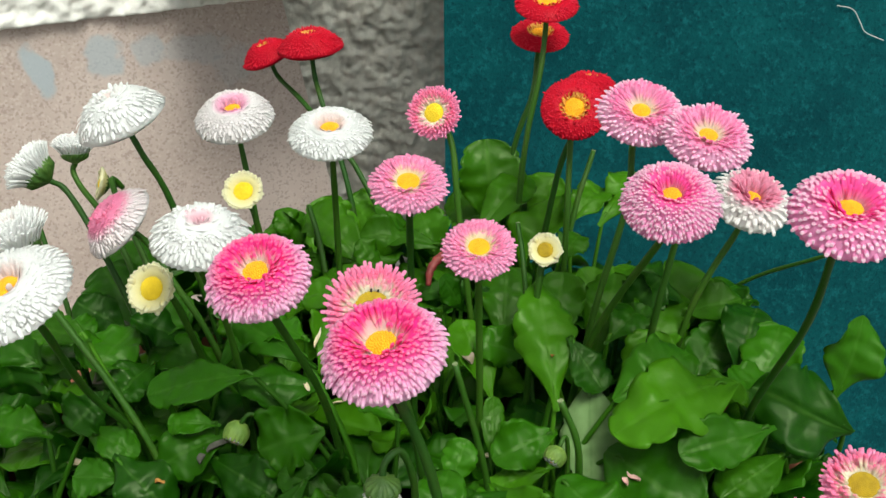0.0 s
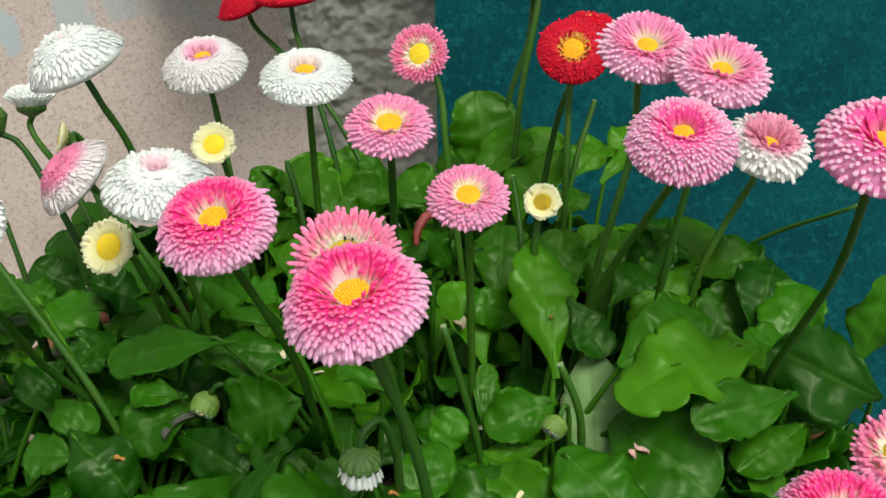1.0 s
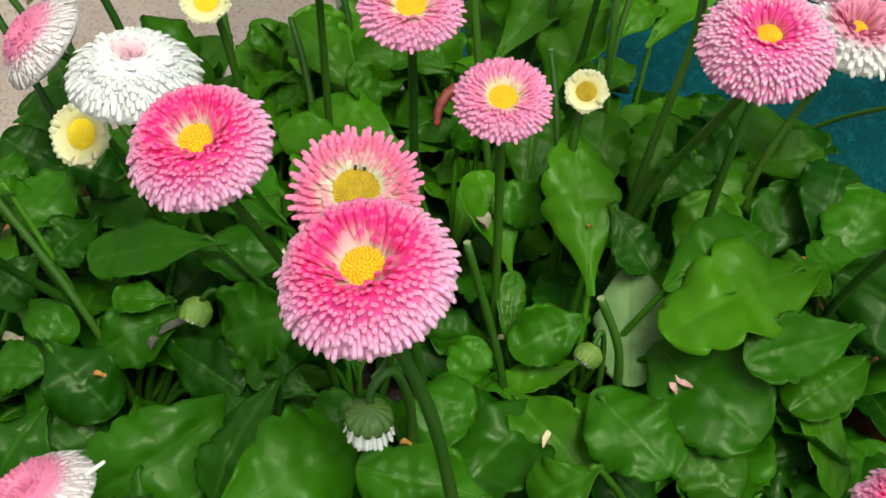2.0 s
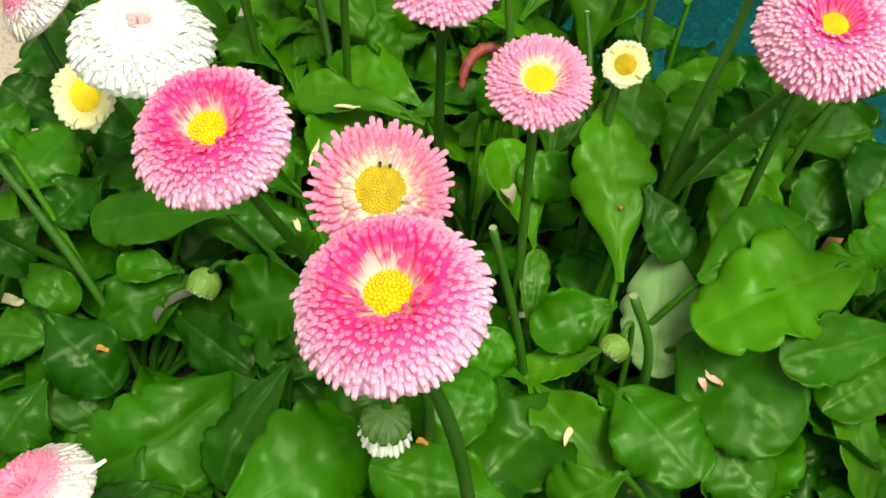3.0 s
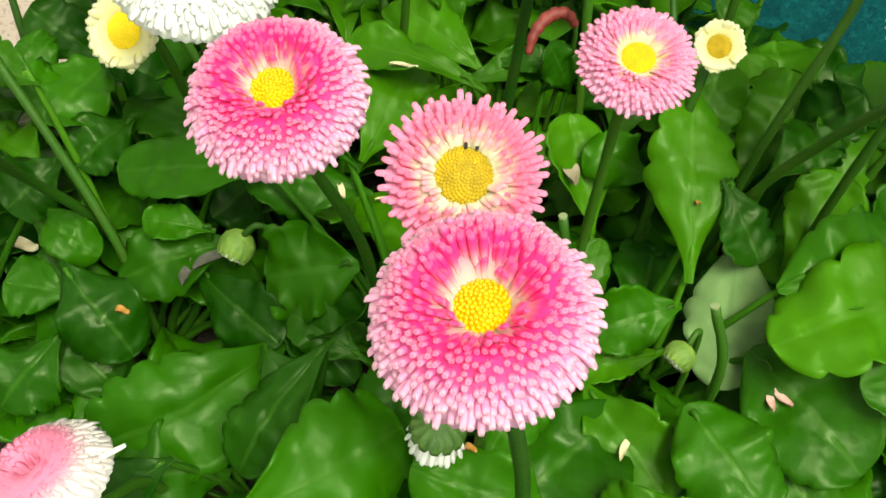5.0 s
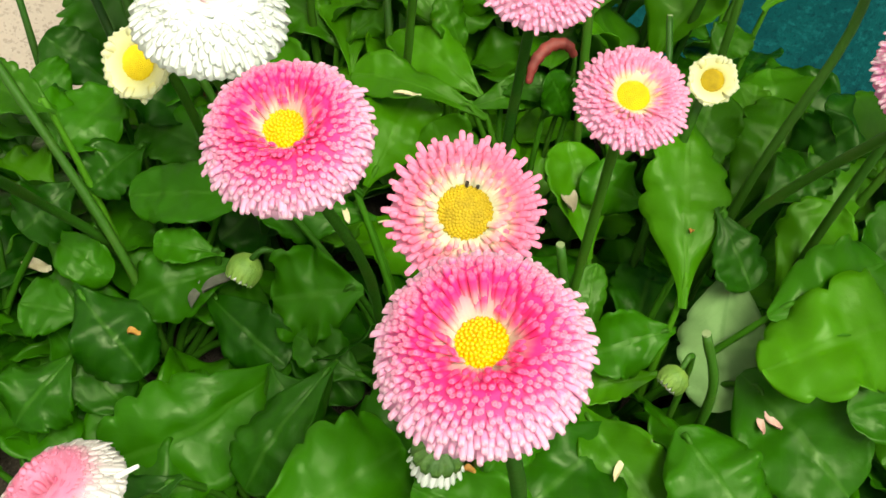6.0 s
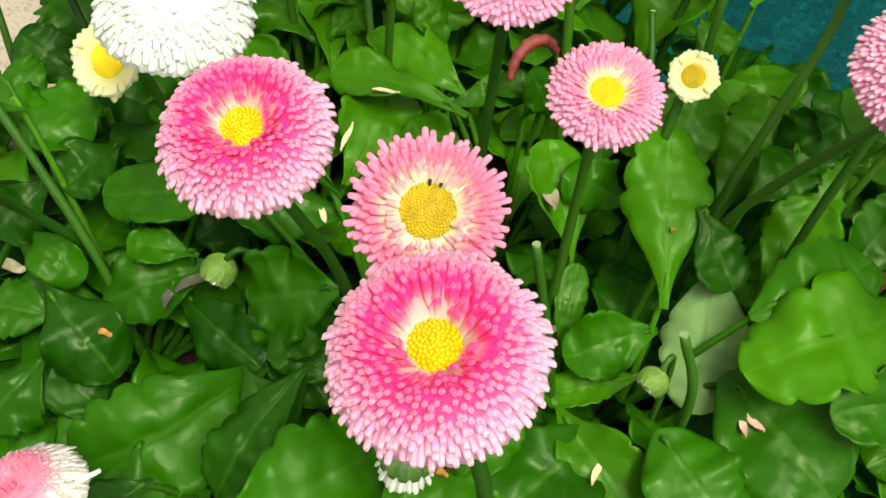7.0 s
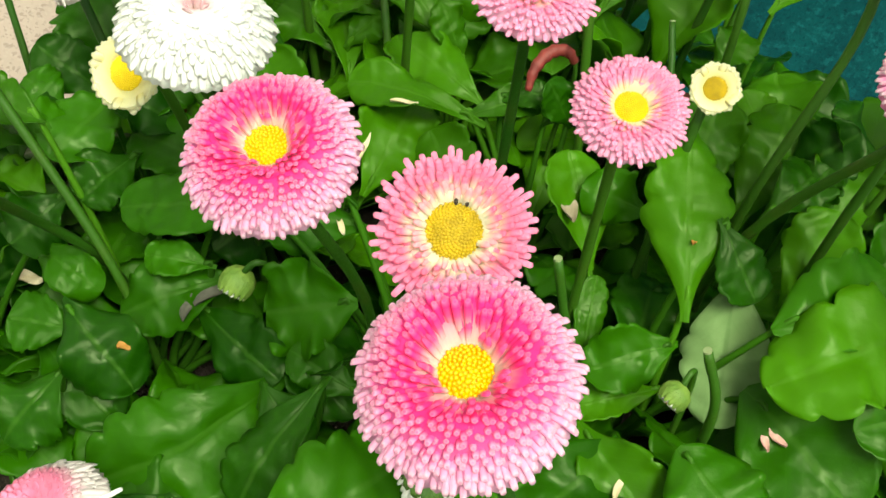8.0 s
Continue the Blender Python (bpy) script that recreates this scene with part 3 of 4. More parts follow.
leaf((-0.127, 0.457, 0.100), (-0.150, 0.451, 0.115), 0.020)
leaf((-0.102, 0.444, 0.100), (-0.084, 0.460, 0.120), 0.024)
leaf((-0.067, 0.442, 0.110), (-0.084, 0.447, 0.115), 0.019)
leaf((0.039, 0.460, 0.090), (0.017, 0.457, 0.100), 0.018)
leaf((0.095, 0.485, 0.100), (0.111, 0.485, 0.120), 0.023)
leaf((0.085, 0.461, 0.100), (0.103, 0.478, 0.110), 0.020)
leaf((0.066, 0.532, 0.110), (0.077, 0.543, 0.120), 0.017, mat=LEAF_LIGHT)
leaf((0.112, 0.502, 0.090), (0.137, 0.489, 0.080), 0.024, mat=LEAF_LIGHT)

leaf((-0.159, 0.443, 0.100), (-0.174, 0.436, 0.110), 0.018)
leaf((-0.195, 0.437, 0.100), (-0.209, 0.441, 0.110), 0.026)
leaf((-0.205, 0.438, 0.080), (-0.206, 0.427, 0.100), 0.029)
leaf((-0.060, 0.556, 0.100), (-0.066, 0.559, 0.135), 0.026, mat=LEAF_LIGHT)
leaf((-0.070, 0.558, 0.108), (-0.091, 0.560, 0.128), 0.013, mat=LEAF_LIGHT)
leaf((-0.022, 0.550, 0.112), (-0.047, 0.547, 0.118), 0.018, mat=LEAF_LIGHT)
leaf((-0.006, 0.553, 0.104), (-0.014, 0.566, 0.124), 0.023, mat=LEAF_LIGHT)
leaf((-0.078, 0.520, 0.104), (-0.068, 0.528, 0.114), 0.015, mat=LEAF_LIGHT)
leaf((0.002, 0.495, 0.098), (0.011, 0.503, 0.110), 0.015)
leaf((-0.014, 0.499, 0.102), (0.002, 0.500, 0.108), 0.011)
leaf((0.122, 0.494, 0.104), (0.103, 0.496, 0.120), 0.021)
leaf((0.128, 0.486, 0.100), (0.153, 0.486, 0.108), 0.022, mat=LEAF_LIGHT)
leaf((0.095, 0.468, 0.094), (0.103, 0.475, 0.110), 0.018)
leaf((-0.035, 0.521, 0.104), (-0.045, 0.525, 0.124), 0.014, mat=LEAF_LIGHT)
leaf((0.018, 0.495, 0.092), (0.032, 0.501, 0.104), 0.016)
leaf((-0.031, 0.476, 0.108), (-0.072, 0.482, 0.116), 0.017, mat=LEAF_LIGHT)
leaf((-0.029, 0.502, 0.100), (-0.060, 0.520, 0.110), 0.021, mat=LEAF_LIGHT)
leaf((-0.079, 0.516, 0.096), (-0.089, 0.548, 0.112), 0.022, mat=LEAF_LIGHT)
leaf((-0.049, 0.536, 0.100), (-0.023, 0.556, 0.110), 0.016, mat=LEAF_LIGHT)
leaf((-0.025, 0.495, 0.096), (0.001, 0.505, 0.104), 0.013, mat=LEAF_LIGHT)
leaf((-0.089, 0.522, 0.100), (-0.114, 0.537, 0.110), 0.022, mat=LEAF_LIGHT)
leaf((0.086, 0.502, 0.096), (0.074, 0.512, 0.112), 0.015, mat=LEAF_LIGHT)
leaf((0.111, 0.482, 0.088), (0.100, 0.490, 0.100), 0.017, mat=LEAF_LIGHT)

# the lower leaves that fill each rosette
for crown in CROWNS:
    c = np.array(crown.location)
    back = min(max((c[1] - 0.42) / 0.12, 0), 1) * (1 if c[0] < 0.08 else 0.3)
    turn = leaf_rng.uniform(0, 6.28)
    front = min(max((0.40 - c[1]) / 0.08, 0), 1)
    count = round(12 - 5 * front)
    for k in range(count):
        a = turn + 2.4 * k
        t = k / count
        rise = (0.010 + 0.042 * t + 0.048 * back * (0.5 + 0.5 * t) - 0.022 * front * t) * leaf_rng.uniform(0.8, 1.15)
        reach = (0.062 - 0.040 * t) * leaf_rng.uniform(0.85, 1.15) * (0.6 if c[0] > 0.13 else 1)
        d = np.array((math.cos(a), math.sin(a), 0.0))
        base = c + d * reach * 0.38 + np.array((0, 0, rise * 0.75))
        tip = c + d * (reach + 0.012) + np.array((0, 0, rise * leaf_rng.uniform(0.85, 1.15)))
        # lighter leaf colour towards the back, in place of more light there
        leaf(base, tip, leaf_rng.uniform(0.020, 0.028), (d[0] * -0.35 + leaf_rng.normal(0, 0.25), d[1] * -0.35 + leaf_rng.normal(0, 0.25), 1.0), leaf_rng.uniform(0.1, 0.28), leaf_rng.uniform(-0.05, 0.2), plant=crown, mat=LEAF_LIGHT if leaf_rng.random() < 0.8 * back else LEAF, full=0.5 * (k % 3) / 2)

# ---- daisies ----
def blend(a, b, f):
    f = min(max(f, 0.0), 1.0)
    return np.array(a) * (1 - f) + np.array(b) * f


def ramp(lo, hi, v):
    f = min(max((v - lo) / (hi - lo), 0.0), 1.0)
    return f * f * (3 - 2 * f)


HOT, ROSE, BLUSH, WHITE, CREAM = (0.96, 0.045, 0.34), (0.95, 0.20, 0.56), (0.96, 0.58, 0.82), (0.95, 0.95, 0.95), (0.93, 0.87, 0.58)
CORAL, RED, DARK_RED, LEMON = (0.94, 0.25, 0.48), (0.72, 0.005, 0.030), (0.50, 0.003, 0.018), (0.92, 0.84, 0.38)


def dye_pink(u, s):
    body = blend(blend(HOT, ROSE, ramp(0.25, 0.75, u)), BLUSH, ramp(0.55, 0.97, u) * 0.92)
    foot = blend((0.94, 0.84, 0.76), body, ramp(0.35, 0.9, s + u * 1.2))
    return blend(foot, (0.96, 0.75, 0.86), ramp(0.93, 1.0, s) * (0.12 + 0.66 * u))


def dye_pale(u, s):
    body = blend((0.95, 0.11, 0.44), (0.95, 0.37, 0.67), ramp(0.05, 0.75, u))
    foot = blend((0.93, 0.80, 0.70), body, ramp(0.12, 0.55, s + u * 1.6))
    return blend(foot, (0.97, 0.80, 0.90), ramp(0.86, 0.97, s) * (0.45 + 0.45 * u))


def dye_light(u, s):
    body = blend((0.94, 0.36, 0.62), (0.96, 0.53, 0.77), ramp(0.0, 0.6, u))
    foot = blend(CREAM, body, ramp(0.45, 0.85, s + u * 0.75))
    return blend(foot, (0.89, 0.21, 0.43), ramp(0.82, 0.97, s) * (0.6 - 0.35 * u))


def dye_coral(u, s):
    foot = blend((0.93, 0.88, 0.70), blend(CORAL, (0.95, 0.39, 0.64), ramp(0.2, 0.9, u)), ramp(0.58, 0.94, s + u * 0.35))
    return blend(foot, (0.88, 0.17, 0.27), ramp(0.86, 1.0, s) * (0.55 - 0.4 * u))


def dye_loose(u, s):
    body = blend((0.95, 0.36, 0.62), (0.95, 0.50, 0.74), ramp(0.0, 0.6, u))
    foot = blend((0.93, 0.86, 0.66), body, ramp(0.3, 0.75, s + u * 0.7))
    return blend(foot, blend((0.90, 0.20, 0.46), (0.97, 0.80, 0.90), ramp(0.35, 0.65, u)), ramp(0.84, 0.98, s) * 0.7)


def dye_white(u, s):
    pinkish = blend((0.94, 0.82, 0.80), WHITE, ramp(0.0, 0.12, u))
    return blend((0.93, 0.89, 0.72), pinkish, ramp(0.05, 0.4, s + u * 0.8))


def dye_flecked(u, s):
    return blend((0.94, 0.66, 0.74), WHITE, ramp(0.0, 0.2, u + 0.25 * (0.8 - s)))


def dye_blush(u, s):
    return blend((0.95, 0.56, 0.74), (0.95, 0.91, 0.92), ramp(0.02, 0.34, u + 0.12 * (s - 0.5)))


def dye_half(u, s):
    return blend((0.95, 0.33, 0.56), (0.95, 0.88, 0.90), ramp(0.45, 0.85, u + 0.12 * (s - 0.5)))


def dye_streak(u, s):
    return blend((0.88, 0.38, 0.54), (0.95, 0.91, 0.91), ramp(0.28, 0.5, u + 0.3 * (0.7 - s)))


def dye_red(u, s):
    if u < 0.01:  # the ragged florets round the disc
        return np.array((0.86, 0.48, 0.10))
    return blend(blend(DARK_RED, RED, ramp(0.2, 0.8, s)), (0.86, 0.03, 0.08), ramp(0.85, 1.0, s) * 0.6)


def dye_cream(u, s):
    return blend(LEMON, (0.93, 0.90, 0.66), ramp(0.3, 0.9, s))


# petals, radius and height of the innermost and outermost tips, radius of the disc and of the outermost roots, width in mm, flatness, arch,
# how far the petals lie along the dome, colour
STYLES = {
    "pompon": (620, 0.45, 0.35, 1.01, -0.22, 0.23, 0.54, 1.45, 0.58, 0.09, 0.62, dye_pink),
    "pompon_pale": (640, 0.36, 0.34, 1.01, -0.24, 0.19, 0.54, 1.45, 0.6, 0.10, 0.36, dye_pale),
    "light": (260, 0.54, 0.25, 1.01, -0.10, 0.27, 0.52, 1.6, 0.30, 0.10, 0.2, dye_light),
    "coral": (150, 0.58, 0.24, 1.00, 0.06, 0.33, 0.50, 1.75, 0.36, 0.06, 0.0, dye_coral),
    "white": (460, 0.34, 0.24, 1.02, -0.16, 0.22, 0.54, 2.1, 0.11, 0.10, 0.8, dye_white),
    "white_dome": (420, 0.14, 0.42, 1.02, -0.26, 0.07, 0.54, 2.3, 0.11, 0.12, 0.75, dye_white),
    "white_flecked": (420, 0.15, 0.38, 1.02, -0.22, 0.08, 0.54, 2.2, 0.11, 0.12, 0.75, dye_flecked),
    "white_brush": (300, 0.30, 0.62, 0.86, 0.25, 0.16, 0.50, 2.0, 0.42, 0.10, 0.1, dye_white),
    "blush": (520, 0.32, 0.26, 1.02, -0.28, 0.20, 0.54, 2.1, 0.11, 0.10, 0.85, dye_blush),
    "half": (520, 0.20, 0.34, 1.02, -0.24, 0.10, 0.54, 2.1, 0.11, 0.10, 0.85, dye_half),
    "streak": (190, 0.42, 0.42, 1.02, -0.20, 0.20, 0.54, 2.2, 0.26, 0.10, 0.5, dye_streak),
    "loose": (260, 0.50, 0.30, 1.02, -0.10, 0.20, 0.52, 1.45, 0.42, 0.10, 0.1, dye_loose),
    "shaggy": (330, 0.44, 0.34, 1.02, -0.18, 0.21, 0.54, 1.8, 0.48, 0.10, 0.3, dye_pale),
    "red": (800, 0.22, 0.38, 1.02, -0.20, 0.12, 0.54, 1.3, 0.5, 0.08, 0.5, dye_red),
    "red_open": (480, 0.42, 0.22, 1.02, -0.06, 0.30, 0.52, 1.4, 0.5, 0.10, 0.4, dye_red),
    "cream": (28, 0.84, 0.26, 0.99, 0.12, 0.43, 0.48, 4.4, 0.07, 0.10, 0.0, dye_cream),
    "closed": (44, 0.48, 0.50, 0.66, 0.44, 0.28, 0.50, 2.5, 0.35, 0.10, 0.0, dye_white),
}
petal_rng = np.random.default_rng(23)


def crown_height(style, f):
    """Height of the petal tips over the disc, from the innermost (0) to the outermost (1)."""
    z_in, z_out = STYLES[style][2], STYLES[style][4]
    z = z_in + (z_out - z_in) * f**2.1
    return z - 0.2 * max(z_in, 0.0) * max(1 - f / 0.32, 0.0) ** 1.6


def petal_template(size, style, u, short=1.0):
    """One quilled petal with a dimpled tip, in the plane of the x axis of its flower."""
    _, r_in, z_in, r_out, z_out, disc, brim, wide, flat, arch, lay, dye = STYLES[style]
    wide = wide / 1000 * (0.45 + 0.55 * size / 0.02)
    far = math.sqrt(r_in**2 + (r_out**2 - r_in**2) * u)
    f = (far - r_in) / (r_out - r_in)
    tip = size * np.array((far, 0.0, crown_height(style, f)))
    root = size * np.array((disc + (brim - disc) * f, 0.0, -0.04 - 0.12 * f))
    near = max(far - 0.42, disc)
    g = max(near - r_in, 0) / (r_out - r_in)
    flush = size * np.array((near, 0.0, crown_height(style, g) * min(1.0, (near - disc) / max(r_in - disc, 0.01)) - (0.045 if lay > 0.7 else 0.10)))
    root = root * (1 - lay) + flush * lay
    tip = root + (tip - root) * short
    way = tip - root
    long = np.linalg.norm(way)
    over = np.array((-way[2], 0.0, way[0])) / long
    ctrl = root + way * 0.5 + over * long * arch
    stations = (0.0, 0.25, 0.5, 0.72, 0.88, 0.97, 1.0)
    girth = (0.5, 0.66, 0.8, 0.92, 0.98, 0.86, 0.6)
    sides, quilled = 6, style in ("pompon", "pompon_pale", "light", "coral", "loose", "shaggy")
    if style in ("coral", "light", "loose", "streak"):
        girth = (0.4, 0.62, 0.82, 0.96, 1.0, 0.92, 0.72)
    if style not in ("pompon", "coral", "light", "loose", "shaggy", "streak"):
        stations, girth, sides = (0.0, 0.45, 0.8, 0.96, 1.0), (0.55, 0.85, 1.0, 0.8, 0.45), 5
    if short < 1:
        stations, girth, sides = (0.0, 0.4, 0.8, 1.0), (0.9, 1.15, 1.2, 0.7), 5
    verts, cols = [], []

    def ring(p, out, r, s, slant):
        nor = np.array((-out[2], 0, out[0]))
        for k in range(sides):
            a = 2 * math.pi * (k + 0.5) / sides
            verts.append(p + np.array((0, 1, 0)) * r * math.cos(a) + nor * r * flat * math.sin(a) - out * slant * r * math.sin(a))
            cols.append(dye(f, min(s, 0.8) if short < 1 else s))

    for s, g in zip(stations, girth):
        p = (1 - s) ** 2 * root + 2 * s * (1 - s) * ctrl + s**2 * tip
        out = unit((1 - s) * (ctrl - root) + s * (tip - ctrl))
        ring(p, out, wide / 2 * g, s, 0.8 if s > 0.96 else 0.0)
    ring(p - out * wide * 0.14, out, wide / 2 * (0.24 if quilled else 0.30), 0.97, 0.6 if quilled else 0.45)
    n = len(stations) + 1
    faces = [(i * sides + k, i * sides + (k + 1) % sides, (i + 1) * sides + (k + 1) % sides, (i + 1) * sides + k) for i in range(n - 1) for k in range(sides)]
    faces.append(tuple((n - 1) * sides + k for k in range(sides)))
    return np.array(verts), faces, np.array(cols)


def petal_shell(size, style):
    """The mass of crowded petals below the tips, as one ribbed cushion round the disc."""
    _, r_in, z_in, r_out, z_out, disc, brim, wide, flat, arch, lay, dye = STYLES[style]
    m = 96
    rows = [(disc * 0.98, -0.10, 0.0, 0.2), (disc * 1.04, 0.05, 0.0, 0.35), (disc * 0.45 + r_in * 0.55, z_in * (0.46 if style in ("pompon", "pompon_pale", "shaggy") else 0.40), 0.0, 0.6)]
    for k in range(13):
        f = k / 12
        far, z = r_in + (r_out - r_in) * f, crown_height(style, f)
        fall = (z_out - z_in) * 2.1 * max(f, 0.02) ** 1.1 / (r_out - r_in)
        n = math.hypot(1.0, fall)
        deep = (0.010 if style[:3] in ("whi", "blu", "hal", "red") else 0.13 if style == "coral" else 0.07 if style in ("light", "loose", "streak") else 0.04) + 0.02 * f + 0.01 * f**6
        rows.append((far + fall / n * deep, z - deep / n, f, 0.78))
    rows += [(0.74, z_out - 0.16, 1.0, 0.5), (0.42, -0.28, 1.0, 0.3)]
    verts, cols = [], []
    for r, z, f, s in rows:
        for k in range(m):
            a = 2 * math.pi * k / m
            rib = 1 + (0.018 if k % 2 else -0.018) * (2.0 if s < 0.6 else 1.0)
            verts.append((size * r * rib * math.cos(a), size * r * rib * math.sin(a), size * z))
            cols.append(dye(f, s))
    faces = [(i * m + k, (i + 1) * m + k, (i + 1) * m + (k + 1) % m, i * m + (k + 1) % m) for i in range(len(rows) - 1) for k in range(m)]
    return np.array(verts), faces, np.array(cols)


def petal_poses(size, style, ragged=1.0, levels=14):
    """Petals set in a spiral from the disc outward: each level's template, the turns of its petals, and whether they stay joined."""
    count = STYLES[style][0]
    start = petal_rng.uniform(0, 6.28)
    spare = max(1, round(count / max(count - 300, 1))) if count > 300 else 0
    for level in range(levels):
        first, last = round(count * level / levels), round(count * (level + 1) / levels)
        kept, rest = [], []
        for i in range(first, last):
            a = start + (2 * math.pi * 13 * i / count if style == "cream" else 2.399963 * i) + petal_rng.normal(0, 0.014 * ragged)
            loose = ragged * (1 + 2.2 * max(1 - 4 * level / levels, 0))
            m = Matrix.Rotation(a, 4, "Z") @ Matrix.Rotation(radians(petal_rng.normal(0, (0.7 if STYLES[style][10] > 0.7 else 1.5) * loose)), 4, "Y")
            m = m @ Matrix.Rotation(petal_rng.normal(0, 0.05), 4, "X") @ Matrix.Scale(petal_rng.normal(1.0, 0.02 * loose), 4)
            (rest if spare and i % spare == 0 else kept).append(m)
        shape = petal_template(size, style, (level + 0.5) / levels if style != "cream" else 0.55 + 0.35 * (level % 2))
        yield shape, kept, False
        if rest:
            yield shape, rest, True
        if style not in ("closed", "white_brush"):
            if level == 0:
                rim = round(2 * math.pi * STYLES[style][5] * size / 0.0009)
                yield petal_shell(size, style), [Matrix.Rotation(start, 4, "Z")], True
                if style == "cream":
                    continue
                if style == "pompon":  # a few stunted petals curl over the edge of the disc
                    yield petal_template(size, style, 0.0, 0.5), [Matrix.Rotation(start + a, 4, "Z") @ Matrix.Rotation(radians(-tilt), 4, "Y") for a, tilt in ((0.0, 16), (0.22, 9), (0.45, 20), (2.6, 13), (3.9, 18), (4.15, 8))], True
                yield petal_template(size, style, 0.0, 0.97), [Matrix.Rotation(start + 2 * math.pi * k / rim, 4, "Z") @ Matrix.Rotation(radians(petal_rng.normal(0, 5)), 4, "Y") @ Matrix.Scale(petal_rng.uniform(0.82, 1.0), 4) for k in range(rim)], True


def disc_mesh(size, style, mat, rise=0.35):
    """The yellow middle, a low dome of small florets."""
    r = size * STYLES[style][5] * 1.06
    n = 110 if style == "pompon" else 240
    bead = r * 1.1 / math.sqrt(n)
    pieces = []
    for k in range(n):
        f = math.sqrt((k + 0.5) / n)
        a = 2.39996 * k
        z = r * rise * (1 - f * f) + r * 0.1
        tall, b = bead * petal_rng.uniform(0.8, 1.3) * (1.0 if n < 200 else 0.45), bead * petal_rng.uniform(0.85, 1.1)
        ring = [(r * f * math.cos(a) + b * math.cos(q * math.pi / 3), r * f * math.sin(a) + b * math.sin(q * math.pi / 3)) for q in range(6)]
        cx, cy = r * f * math.cos(a), r * f * math.sin(a)
        v = [(x, y, z - bead) for x, y in ring] + [(cx + (x - cx) * 0.85, cy + (y - cy) * 0.85, z + tall * 0.7) for x, y in ring] + [(cx, cy, z + tall * 1.15)]
        fs = [(q, (q + 1) % 6, 6 + (q + 1) % 6, 6 + q) for q in range(6)] + [(6 + q, 6 + (q + 1) % 6, 12) for q in range(6)]
        pieces.append((np.array(v), fs))
    m = 24
    v = [(r * f * math.cos(2 * math.pi * k / m), r * f * math.sin(2 * math.pi * k / m), r * rise * (1 - f * f) + r * 0.08 - (0.25 * r if f > 1 else 0)) for f in (0.25, 0.6, 0.9, 1.06) for k in range(m)]
    fs = [(i * m + k, (i + 1) * m + k, (i + 1) * m + (k + 1) % m, i * m + (k + 1) % m) for i in range(3) for k in range(m)] + [tuple(range(m))]
    pieces.append((np.array(v), fs))
    return mesh("disc", *joined(pieces), mat)


def calyx_mesh(size, big=1.0, closed=False):
    """The green cup of pointed bracts under a head: one shell with a toothed brim."""
    r, low, m = size * 0.44 * big, -size * 0.50, 56
    prof = ((0.10, 0.0, 0.0), (0.42, 0.07, 0.0), (0.80, 0.18, 0.2), (1.0, 0.30, 0.6), (1.12, 0.42, 1.0), (1.18, 0.52, 1.0))
    if closed:
        prof = ((0.10, 0.0, 0.0), (0.55, 0.06, 0.0), (0.95, 0.26, 0.2), (1.02, 0.44, 0.5), (0.98, 0.62, 0.9), (0.84, 0.80, 1.0))
    verts = []
    for skin in (1.0, 0.94):
        for f, z, tooth in prof:
            for k in range(m):
                a = 2 * math.pi * k / m
                peak = abs((k % 4) - 2) / 2
                fold = 1 + 0.05 * tooth * (1 - 2 * abs(peak - 0.5))
                q = r * f * skin * fold
                verts.append((q * math.cos(a), q * math.sin(a), low + size * (z - 0.16 * tooth * peak * peak * f) + (0.02 * size if skin < 1 else 0)))
    n = len(prof)
    faces = []
    for layer in (0, n):
        for i in range(n - 1):
            for k in range(m):
                q = ((layer + i) * m + k, (layer + i) * m + (k + 1) % m, (layer + i + 1) * m + (k + 1) % m, (layer + i + 1) * m + k)
                faces.append(q if layer == 0 else q[::-1])
    faces += [((n - 1) * m + k, (n - 1) * m + (k + 1) % m, (2 * n - 1) * m + (k + 1) % m, (2 * n - 1) * m + k) for k in range(m)]
    faces.append(tuple(range(m))[::-1])
    return mesh("calyx", verts, faces, CALYX)


def stem_part(points, thick, parent, origin):
    line = smooth_line(points, 22)
    wobble = 1 + 0.05 * np.sin(np.arange(len(line)) * 1.7)
    v, f = tube(line - origin, np.linspace(thick * 0.6, thick * 0.48, len(line)) * wobble, 9)
    return part("stem", mesh("stem", v, f, STEM), parent)


def soil_point(low, head):
    """Where a stem that passes through low comes out of the soil."""
    low, head = np.array(low), np.array(head)
    slope = (low - head) / max(head[2] - low[2], 0.01)
    p = low + slope * (low[2] - SOIL_Z) * 0.5
    off = p[:2] - POT
    far = np.linalg.norm(off)
    if far > 0.18:
        p[:2] = POT + off * 0.18 / far
    p[2] = SOIL_Z
    return p


